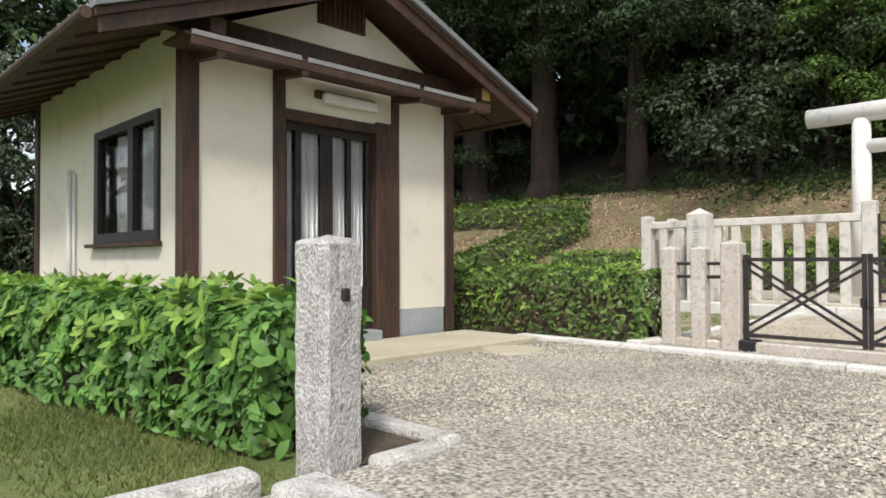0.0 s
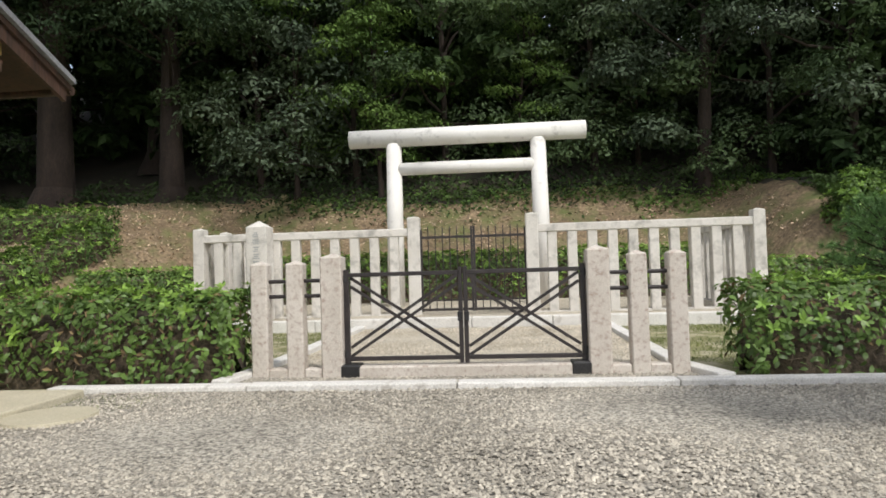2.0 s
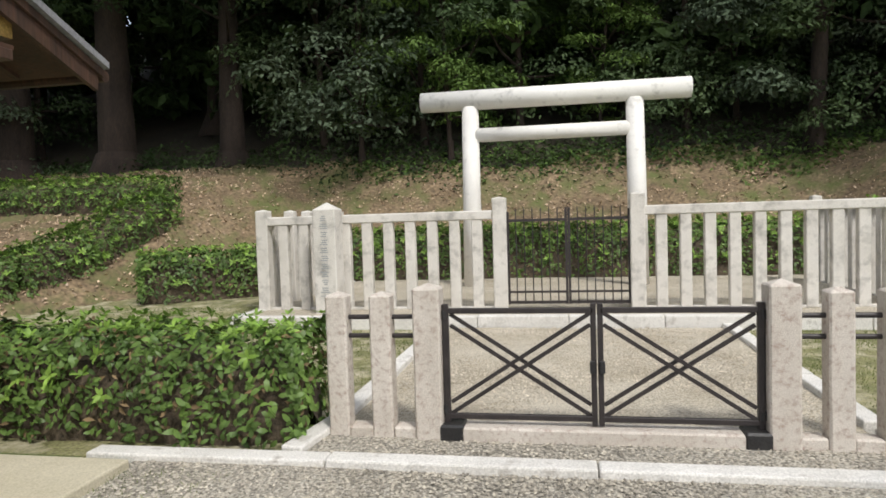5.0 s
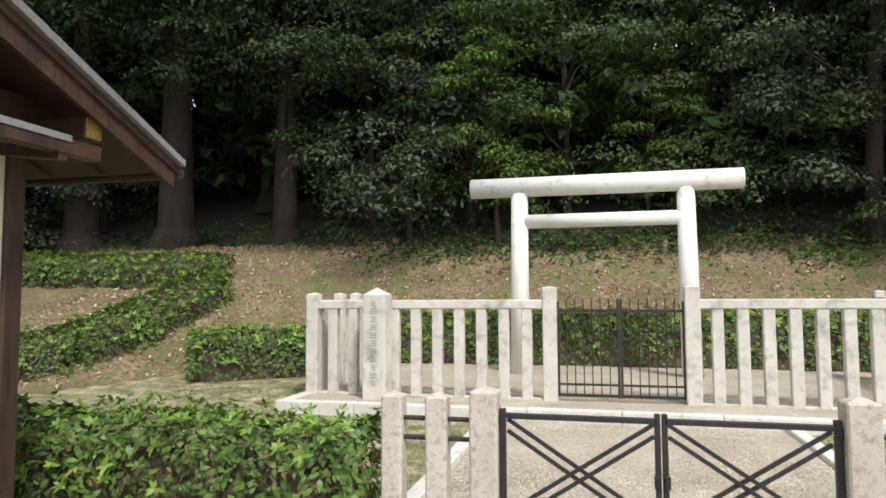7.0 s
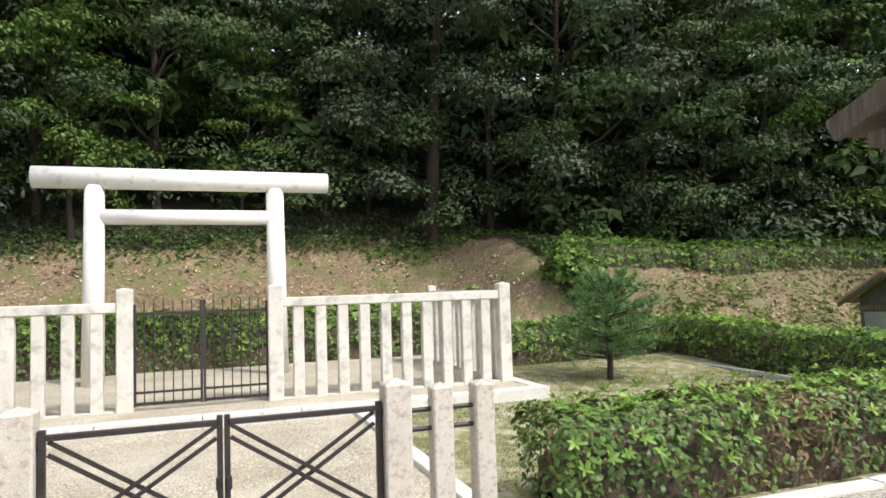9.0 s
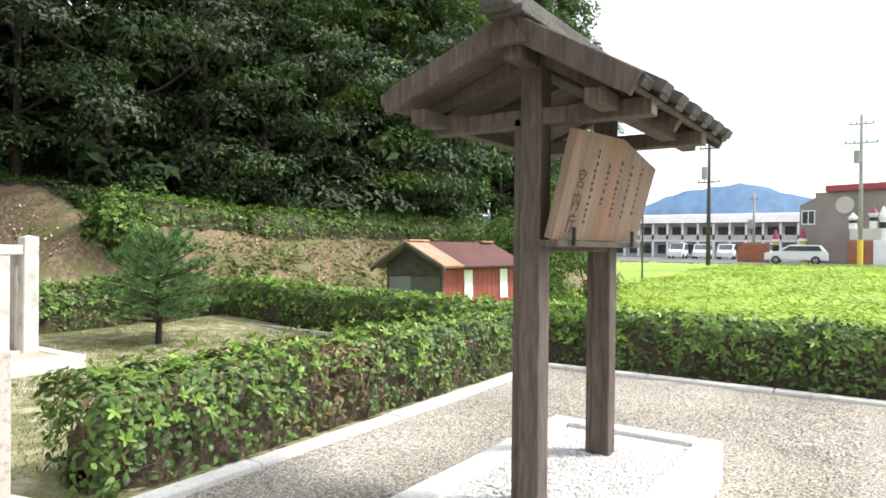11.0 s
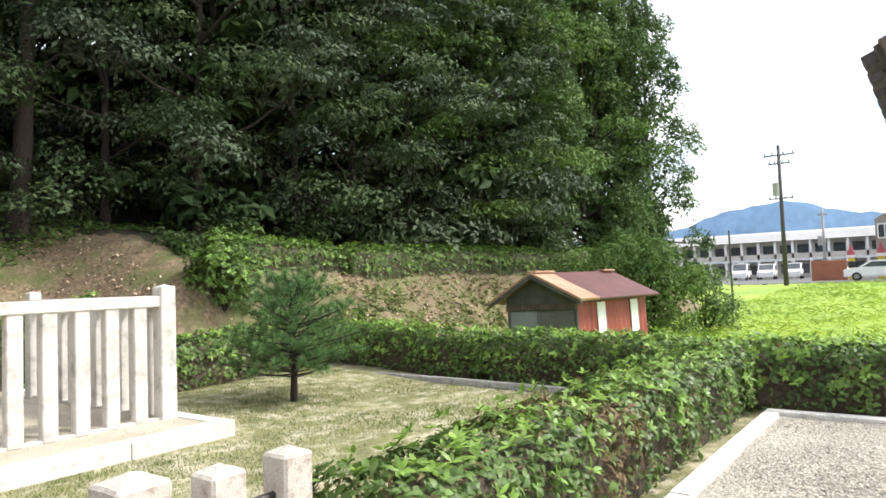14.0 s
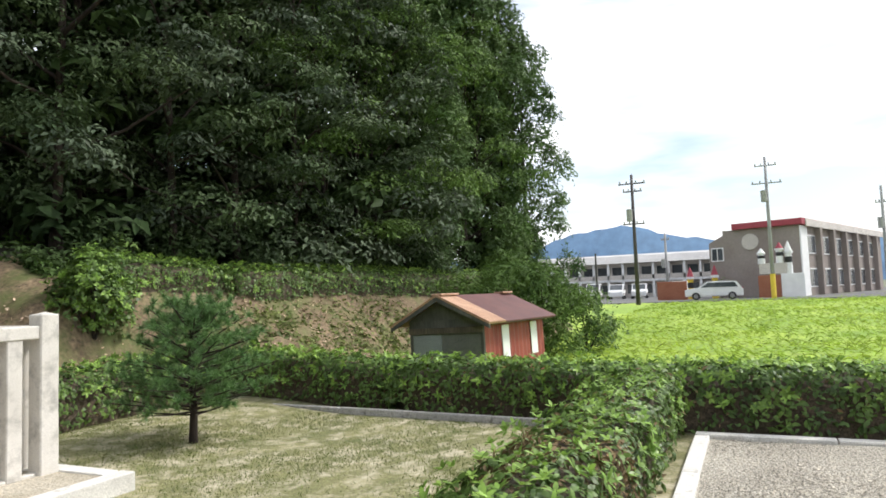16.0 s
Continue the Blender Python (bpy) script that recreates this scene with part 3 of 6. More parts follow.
# ---- stone posts and gate ----
def stone_post(w, h, cap, material, seed=0, rough=0.0, sub=0):
    bm = block(-w / 2, w / 2, -w / 2, w / 2, -0.08, h, 0.012)
    top = bmesh.new()
    r = w / 2 - 0.012
    b = [top.verts.new((x, y, h - 0.002)) for x, y in ((-r, -r), (r, -r), (r, r), (-r, r))]
    ap = top.verts.new((0, 0, h + cap))
    for i in range(4):
        top.faces.new((b[i], b[(i + 1) % 4], ap))
    bm = join(bm, top)
    if sub:
        bmesh.ops.subdivide_edges(bm, edges=[e for e in bm.edges if e.calc_length() > 0.1], cuts=sub, use_grid_fill=True)
        rng = random.Random(seed)
        for v in bm.verts:
            p = v.co * 9 + Vector((seed, 0, 0))
            v.co += noise.noise_vector(p) * rough + noise.noise_vector(v.co * 31) * rough * 0.5
    return bm


def post_at(name, x, y, z, w, h, cap, material, label, group, seed, rough=0.003, sub=3, turn=0.0):
    ob = new(name, finish(name, stone_post(w, h, cap, material, seed, rough, sub), material))
    ob.matrix_basis = pose(x, y, z, 0, 0, turn)
    return tagged(ob, label, "stone post", group)


for k, sx in enumerate((-1, 1)):
    post_at("gate_post", sx * 1.113, 0, 0, 0.185, 1.03, 0.03, GRANITE, "tall square granite post carrying the iron gate", "low gate posts", 1 + k)
    post_at("fence_post", sx * 1.437, 0, 0, 0.145, 0.985, 0.025, GRANITE, "square granite post joined by iron rods", "low gate posts", 3 + k)
    post_at("fence_post", sx * 1.748, 0, 0, 0.145, 0.985, 0.025, GRANITE, "square granite end post joined by iron rods", "low gate posts", 5 + k)
    for zz in (0.83, 0.70):
        for xa, xb in ((1.19, 1.375), (1.50, 1.685)):
            r = tagged(new("iron_rod", finish("iron_rod", rod((sx * xa, 0, zz), (sx * xb, 0, zz), 0.017), IRON)), "dark iron rod between two granite posts", "rod", "rods between posts")
    for xa in (1.275, 1.59):
        ob = new("footing_stone", finish("footing_stone", block(sx * xa - 0.085, sx * xa + 0.085, -0.07, 0.07, -0.05, 0.085, 0.012), GRANITE))
        tagged(ob, "small granite footing stone between posts", "stone", "footing stones")
sill = new("gate_sill", finish("gate_sill", block(-0.99, 0.99, -0.09, 0.09, -0.06, 0.10, 0.012), GRANITE))
tagged(sill, "granite sill stone under the iron gate", "sill")


def gate_leaf(sx):
    g = thing("gate_leaf", 0, 0, 0, "closed dark iron gate leaf with crossed bars", "gate", "leaves of the low gate")
    a, b = sx * 0.995, sx * 0.022
    part("top_rail", bar((a, 0, 0.868), (b, 0, 0.868), 0.036, 0.036, 0.004), IRON, g)
    part("bottom_rail", bar((a, 0, 0.155), (b, 0, 0.155), 0.036, 0.036, 0.004), IRON, g)
    part("hinge_stile", bar((a, 0, 0.10), (a, 0, 0.915), 0.042, 0.042, 0.004), IRON, g)
    part("meeting_stile", bar((b, 0, 0.11), (b, 0, 0.915), 0.036, 0.036, 0.004), IRON, g)
    c, d = a - sx * 0.03, b + sx * 0.02
    for off in (0.0, 0.075):
        part("brace", bar((c, 0.008, 0.845 - off), (d - sx * -0.0, 0.008, 0.245 - off), 0.014, 0.026), IRON, g)
        part("brace", bar((c, -0.008, 0.175 + off), (d, -0.008, 0.775 + off), 0.014, 0.026), IRON, g)
    for zz in (0.84, 0.20):
        part("hinge", rod((sx * 1.005, -0.01, zz - 0.03), (sx * 1.005, -0.01, zz + 0.03), 0.02), BLACK, g)
    part("foot_shoe", block(sx * 0.96 - 0.085, sx * 0.96 + 0.085, -0.10, 0.09, 0.0, 0.115, 0.015), BLACK, g)
    part("latch", block(sx * 0.03 - 0.018, sx * 0.03 + 0.018, -0.045, -0.015, 0.46, 0.54, 0.004), BLACK, g)
    return g


for sx in (-1, 1):
    gate_leaf(sx)

# ---- entrance posts near the lawn ----
post_at("entrance_post", -0.908, -4.83, 0, 0.205, 0.95, 0.035, OLDSTONE, "weathered grey granite post with a rusty socket hole", "entrance posts", 11, 0.009, 9, 8.0)
hole = thing("socket_hole", -0.908, -4.83, 0, "black block painted as the dark inside of a socket", "socket")
# Black block stands proud; its colour gives the darkness inside the socket.
part("recess", block(0.085, 0.113, -0.022, 0.022, 0.70, 0.755, 0.006, pose(0, 0, 0, 0, 0, 8)), BLACK, hole)
post_at("entrance_post", 1.315, -4.53, 0, 0.20, 0.97, 0.035, OLDSTONE, "weathered grey granite post with an iron hook", "entrance posts", 12, 0.009, 9, 4.0)
hook = thing("iron_hook", 1.205, -4.53, 0.73, "black iron gate hook fixed to the granite post", "hook")
part("ring", tube([(-0.03 - 0.034 * math.sin(a), 0, 0.012 + 0.028 * math.cos(a)) for a in [k * 0.3 for k in range(15)]], 0.013), BLACK, hook, smooth=True)
part("shank", rod((-0.03, 0, 0.04), (0.03, 0, 0.04), 0.016), BLACK, hook)

# ---- inner stone fence ----
FY = 5.22


def tall_post(x, y, top, w, label):
    post_at("fence_pillar", x, y, 0.15, w, top - 0.15 - 0.02, 0.02, FENCE, label, "pillars of the stone fence", int(abs(x * 10) + y))


for x, top, w in ((-4.76, 1.70, 0.19), (-1.115, 1.775, 0.20), (0.80, 1.775, 0.20), (4.31, 1.71, 0.19)):
    tall_post(x, FY, top, w, "square pale granite pillar of the inner fence")
for x, y in ((-4.76, 6.25), (-4.76, 7.0), (-4.76, 8.7), (4.28, 8.7)):
    tall_post(x, y, 1.70, 0.17, "square pale granite pillar on the side fence")


def fence_run(x0, y0, x1, y1, n, label):
    f = thing("stone_fence", x0, y0, 0.15, label, "stone fence", "runs of the stone fence")
    d = Vector((x1 - x0, y1 - y0, 0))
    L = d.length
    f.rotation_euler = (0, 0, math.atan2(d.y, d.x))
    part("top_rail", block(0.085, L - 0.085, -0.075, 0.075, 1.30, 1.43, 0.012), FENCE, f)
    me = finish("baluster", block(-0.075, 0.075, -0.06, 0.06, 0.0, 1.31, 0.010), FENCE)
    for i in range(n):
        o = new("baluster", me)
        o.parent = f
        o.location = (L * (i + 1) / (n + 1), 0, 0)
    part("sill", block(0.085, L - 0.085, -0.05, 0.05, -0.05, 0.035, 0.008), FENCE, f)
    return f


fence_run(-4.76, FY, -1.115, FY, 10, "pale granite baluster fence beside the inner gate")
fence_run(0.80, FY, 4.31, FY, 10, "pale granite baluster fence beside the inner gate")
fence_run(-4.76, FY, -4.76, 6.25, 2, "short run of granite side fence")
fence_run(-4.76, 6.25, -4.76, 7.0, 1, "short run of granite side fence")
fence_run(-4.76, 7.0, -4.76, 8.7, 4, "pale granite side fence with square balusters")
fence_run(4.31, FY, 4.28, 8.7, 10, "pale granite side fence with square balusters")

stele = thing("name_stone", -3.60, 4.88, 0.15, "pale granite name pillar with carved characters", "stone marker")
part("shaft", stone_post(0.34, 1.52, 0.10, FENCE, 4, 0.002, 3), FENCE, stele)
rng_st = random.Random(4)
for i in range(11):
    zc = 1.38 - i * 0.115
    for s in range(3):
        w, hgt = rng_st.uniform(0.05, 0.12), 0.012
        part("carved_stroke", block(-w / 2 + rng_st.uniform(-0.02, 0.02), w / 2, -0.174, -0.168, zc + s * 0.03 - 0.03, zc + s * 0.03 - 0.03 + hgt, 0), PLINTH, stele)

# ---- inner iron gate ----
ig = thing("picket_gate", -0.155, FY, 0.15, "closed dark iron picket gate between granite pillars", "gate")
for k, sx in enumerate((-1, 1)):
    leaf = part("gate_frame", join(bar((sx * 0.845, 0, 0.06), (sx * 0.845, 0, 1.40), 0.035, 0.035), bar((sx * 0.02, 0, 0.06), (sx * 0.02, 0, 1.44), 0.035, 0.035),
                                   bar((sx * 0.845, 0, 0.09), (sx * 0.02, 0, 0.09), 0.03, 0.04), bar((sx * 0.845, 0, 1.27), (sx * 0.02, 0, 1.27), 0.03, 0.04), bar((sx * 0.845, 0, 0.24), (sx * 0.02, 0, 0.24), 0.025, 0.03)), IRON, ig)
    me = finish("picket", join(rod((0, 0, 0.06), (0, 0, 1.40), 0.009, None, 6), rod((0, 0, 1.40), (0, 0, 1.46), 0.012, 0.001, 6)), IRON)
    for i in range(6):
        o = new("picket", me)
        o.parent = leaf
        o.location = (sx * (0.14 + i * 0.118), 0, 0)

# ---- torii ----
tor = thing("torii_gate", 0, 8.4, 0.15, "white stone torii gate of plain round members", "torii")
for x in (-1.96, 1.15):
    part("pillar", rod((x, 0, -0.05), (x + (0.03 if x < 0 else -0.03), 0, 3.44), 0.185, 0.16, 28), TORII, tor, smooth=True)
part("top_beam", rod((-2.88, 0, 3.575), (2.11, 0, 3.575), 0.19, 0.19, 28), TORII, tor, smooth=True)
part("tie_beam", rod((-1.83, 0, 2.90), (1.02, 0, 2.90), 0.135, 0.135, 24), TORII, tor, smooth=True)


# ---- hedges ----
def hedge(name, path, width, height, label, seed, density=520, leaf=0.075, material=HEDGE_LEAF, fresh=0.4, group="clipped hedges", dry=0.04, bronze=None):
    """A clipped hedge along path points (x, y): dark twiggy core and leaves over all its faces."""
    rng = np.random.default_rng(seed)
    h = thing(name, path[0][0], path[0][1], 0, label, "hedge", group)
    ox, oy = path[0]
    core_v, core_f, P, N, TOP, TW, RP, RN = [], [], [], [], [], [], [], []
    for (xa, ya), (xb, yb) in zip(path[:-1], path[1:]):
        L = math.hypot(xb - xa, yb - ya)
        d, s = np.array([(xb - xa) / L, (yb - ya) / L]), np.array([-(yb - ya) / L, (xb - xa) / L])
        n = max(2, int(L / 0.18))
        m = 9
        ang = np.linspace(0, math.pi, m)
        prof = np.stack([np.sign(np.cos(ang)) * np.abs(np.cos(ang)) ** 0.45, np.abs(np.sin(ang)) ** 0.5], 1)
        base = len(core_v)
        for i in range(n + 1):
            p = np.array([xa, ya]) + d * (L * i / n)
            endk = min(1.0, 0.40 + min(i, n - i) * 0.25)
            for a, b in prof:
                wob = 1 + rng.normal(0, 0.05)
                q = p + s * a * width * 0.39 * wob * endk
                g = float(ground_z(q[0], q[1]))
                core_v.append((q[0] - ox, q[1] - oy, g - 0.02 + b * height * 0.88 * wob * (0.5 + 0.5 * endk)))
        for i in range(n):
            for j in range(m - 1):
                k = base + i * m + j
                core_f.append((k, k + 1, k + m + 1, k + m))
        for e in (0, n):
            c = base + e * m
            for j in range(1, m - 2, 1):
                core_f.append((c, c + j, c + j + 1, c + j + 1))
        area = L * (width + 2 * height) + 2 * width * height
        cnt = int(area * density)
        u = rng.random(cnt)
        fw, fh = width / (width + 2 * height), height / (width + 2 * height)
        t = rng.uniform(-0.04, L + 0.04, cnt)
        endm = rng.random(cnt) < (2 * width * height) / area
        side = np.where(u < fw, 0, np.where(u < fw + fh, 1, -1))
        a = np.where(side == 0, rng.uniform(-1, 1, cnt), side * (1 - np.abs(rng.normal(0, 0.07, cnt))))
        b = np.where(side == 0, 1 - np.abs(rng.normal(0, 0.04, cnt)), rng.random(cnt) ** 0.8)
        t = np.where(endm, np.where(rng.random(cnt) < 0.5, rng.normal(0, 0.04, cnt), L + rng.normal(0, 0.04, cnt)), t)
        a = np.where(endm, rng.uniform(-1, 1, cnt), a)
        b = np.where(endm, rng.random(cnt), b)
        r = np.maximum(1, (np.abs(a) ** 5 + b ** 5) ** 0.2)
        a, b = a / r, b / r
        lump = 1 + 0.06 * np.sin(t * 5.1 + seed) + 0.06 * np.sin(t * 11.3 + a * 4 + b * 5)
        bare = np.sin(t * 6.3 + b * 7 + seed) + np.sin(t * 3.1 - b * 11 + a) + 0.8 * np.sin(t * 14.0 + b * 19) + rng.normal(0, 0.5, cnt)
        keep = (bare > -0.75 - 1.6 * b * b) | (rng.random(cnt) < 0.25) | endm
        px, py = xa + d[0] * t + s[0] * a * width * 0.5 * lump, ya + d[1] * t + s[1] * a * width * 0.5 * lump
        pz = ground_z(px, py) + 0.02 + b * height * (1 + 0.025 * np.sin(t * 3.7 + seed) + 0.025 * np.sin(t * 9.0 + a * 3)) + np.abs(rng.normal(0, 0.015, cnt))
        P.append(np.stack([px - ox, py - oy, pz], 1)[keep])
        nn = np.stack([s[0] * a * 1.0, s[1] * a * 1.0, np.where(b > 0.85, 1.2, 0.45)], 1)
        nn[:, 0] += np.where(endm, np.where(t > L / 2, d[0], -d[0]), 0)
        nn[:, 1] += np.where(endm, np.where(t > L / 2, d[1], -d[1]), 0)
        N.append(nn[keep])
        TOP.append((b > 0.84 - 0.3 * rng.random(cnt) ** 2)[keep])
        ntw = int(L * 26)
        wt, wb, ws = rng.uniform(0, L, ntw), rng.uniform(0.05, 0.8, ntw), np.where(rng.random(ntw) < 0.5, -1.0, 1.0)
        for k in range(ntw):
            q = np.array([xa - ox, ya - oy]) + d * wt[k] + s * ws[k] * width * 0.36
            g = float(ground_z(q[0] + ox, q[1] + oy)) + wb[k] * height
            e = q + s * ws[k] * width * rng.uniform(0.08, 0.15) + d * rng.normal(0, 0.09)
            TW.append(((q[0], q[1], g), (e[0], e[1], g + rng.uniform(0.03, 0.16))))
        nr = int(L * (width + 0.9 * height) * (40 if seed < 5 else 36) * (0.4 + fresh))
        ra, rt = rng.uniform(-0.98, 0.98, nr), rng.uniform(0, L, nr)
        side_r = rng.random(nr) < 0.28
        rb = np.where(side_r, rng.uniform(0.35, 0.95, nr), 1.0)
        ra = np.where(side_r, np.sign(ra) * 1.03, ra)
        rx, ry = xa + d[0] * rt + s[0] * ra * width * 0.5, ya + d[1] * rt + s[1] * ra * width * 0.5
        RP.append(np.stack([rx - ox, ry - oy, ground_z(rx, ry) + 0.03 + rb * height + np.where(side_r, 0, rng.uniform(-0.02, 0.07, nr))], 1))
        RN.append(np.stack([s[0] * ra * np.where(side_r, 1.0, 0.35), s[1] * ra * np.where(side_r, 1.0, 0.35), np.where(side_r, 0.6, 1.0)], 1) + rng.normal(0, 0.25, (nr, 3)))
        ns = int(L * 4)
        st, sa = np.repeat(rng.uniform(0, L, ns), 6), np.repeat(rng.uniform(-0.8, 0.8, ns), 6)
        sh = np.tile(np.linspace(0.0, 1.0, 6), ns) * np.repeat(rng.uniform(0.03, 0.15, ns), 6)
        sx, sy = xa + d[0] * st + s[0] * sa * width * 0.5, ya + d[1] * st + s[1] * sa * width * 0.5
        P.append(np.stack([sx - ox + rng.normal(0, 0.02, ns * 6), sy - oy + rng.normal(0, 0.02, ns * 6), ground_z(sx, sy) + height + sh], 1))
        N.append(rng.normal(0, 0.6, (ns * 6, 3)) + np.array([0, 0, 0.8]))
        TOP.append(np.ones(ns * 6, dtype=bool))
    P, N, TOP = np.concatenate(P), np.concatenate(N), np.concatenate(TOP)
    co = new("twig_core", mesh_object("twig_core", core_v, core_f, TWIG))
    co.parent = h
    isdry = rng.random(len(P)) < dry
    if bronze:
        isdry |= rng.random(len(P)) < 0.75 * np.exp(-((P[:, 0] + ox - bronze[0]) / bronze[1]) ** 2)
    isfresh = TOP & ~isdry & (rng.random(len(P)) < fresh)
    plain = ~isdry & ~isfresh
    lo = new("leaves", leaf_mesh("leaves", P[plain], N[plain], leaf, leaf * 0.45, material, rng, 0.05, True))
    lo.parent = h
    fo = new("fresh_leaves", rosette_mesh("fresh_leaves", np.concatenate(RP), np.concatenate(RN), leaf * 1.08, leaf * 0.40, FRESH_LEAF, rng))
    mo = new("top_leaves", leaf_mesh("top_leaves", P[isfresh], N[isfresh], leaf, leaf * 0.45, material, rng, 0.0, True))
    mo.parent = h
    V, F = [], []
    for k, (p, q) in enumerate(TW):
        w = 0.006
        V += [(p[0] - w, p[1], p[2]), (p[0] + w, p[1], p[2]), (p[0], p[1] + w, p[2] + w), q]
        F += [(4 * k, 4 * k + 1, 4 * k + 3), (4 * k + 1, 4 * k + 2, 4 * k + 3), (4 * k + 2, 4 * k, 4 * k + 3)]
    tw = new("twigs", mesh_object("twigs", V, F, BARETWIG))
    tw.parent = h
    tagged(tw, "bare brown side twigs", kind="stuff")
    fo.parent = h
    tagged(fo, "light green fresh leaves")
    if isdry.sum() > 3:
        do = new("dry_leaves", leaf_mesh("dry_leaves", P[isdry], N[isdry], leaf, leaf * 0.4, DRY_LEAF, rng))
        do.parent = h
        tagged(do, "brown dead leaves")
    return h


hedge("hedge", [(-5.4, 0.10), (-1.98, 0.08)], 0.82, 0.74, "clipped green hedge beside the low granite posts", 1, 760, 0.078, dry=0.13)
hedge("hedge", [(2.30, 0.12), (8.55, 0.15)], 0.85, 0.70, "clipped green hedge with reddish patches along the court", 2, 720, 0.078, dry=0.10, bronze=(4.45, 0.5))
hedge("hedge", [(8.95, -8.5), (8.95, 0.5), (9.35, 4.0), (9.5, 7.5)], 0.85, 0.74, "long clipped hedge along the field edge", 3, 560, 0.09)
hedge("hedge", [(-1.34, -4.64), (-4.2, -5.0), (-9.0, -5.3)], 0.75, 0.67, "broad-leaved green hedge beside the granite post", 4, 1250, 0.11, NEAR_LEAF, 0.3, dry=0.012)
hedge("hedge", [(-7.75, 6.4), (-5.5, 8.0)], 0.85, 0.88, "clipped hedge at the back of the lawn", 5, 520, 0.09)
hedge("hedge", [(-5.6, 10.0), (5.8, 10.2)], 0.8, 1.05, "clipped hedge behind the torii enclosure", 6, 380, 0.095)
hedge("hedge", [(5.0, 7.4), (9.2, 7.9)], 0.8, 0.75, "clipped hedge beside the small pine", 7, 480, 0.09)
hedge("hedge", [(-14.0, 4.9), (-10.9, 5.45), (-9.9, 6.0), (-9.5, 7.2), (-9.3, 9.7)], 0.85, 0.60, "hedge climbing the leaf-littered slope", 8, 480, 0.09)
hedge("hedge", [(-9.4, 10.1), (-14.5, 10.2), (-18.5, 10.5)], 0.85, 0.62, "hedge along the slope under the trees", 9, 380, 0.09)
hedge("hedge", [(8.6, 9.55), (11.1, 9.3)], 0.6, 0.50, "low hedge along the top of the bank", 14, 620, 0.08, HEDGE_LEAF, 0.8)
hedge("hedge", [(11.3, 9.15), (13.5, 8.95), (17.0, 8.45), (24.0, 7.7)], 0.65, 0.56, "low hedge along the top of the bank", 11, 620, 0.08, HEDGE_LEAF, 0.6)


# ---- trees ----
def crown_points(rng, clumps, per):
    P, N = [], []
    for c, r in clumps:
        n = int(per * (r[0] * r[1] + r[0] * r[2] + r[1] * r[2]) / 3)
        d = rng.normal(0, 1, (n, 3))
        d[:, 2] = np.where(d[:, 2] < -0.15, -d[:, 2], d[:, 2])
        d /= np.linalg.norm(d, axis=1)[:, None]
        rad = 1 - np.abs(rng.normal(0, 0.17, n))
        lump = 1 + 0.34 * np.sin(d[:, 0] * 6 + c[0] * 3) * np.sin(d[:, 1] * 5 + c[1] * 5) + 0.16 * np.sin(d[:, 2] * 9 + c[2])
        Q = d * np.array(r) * (rad * lump)[:, None]
        Q[:, 2] -= 0.40 * r[2] * (Q[:, 0] ** 2 + Q[:, 1] ** 2) / (r[0] * r[1])
        P.append(np.array(c) + Q)
        N.append(d + np.array([0, 0, 0.5]))
    return np.concatenate(P), np.concatenate(N)


def limb(a, b, r0, r1, sag=0.0):
    a, b = Vector(a), Vector(b)
    mid = (a + b) / 2 + Vector((0, 0, sag))
    return join(rod(a, mid, r0, (r0 + r1) / 2, 7, False), rod(mid, b, (r0 + r1) / 2, r1, 7, False))


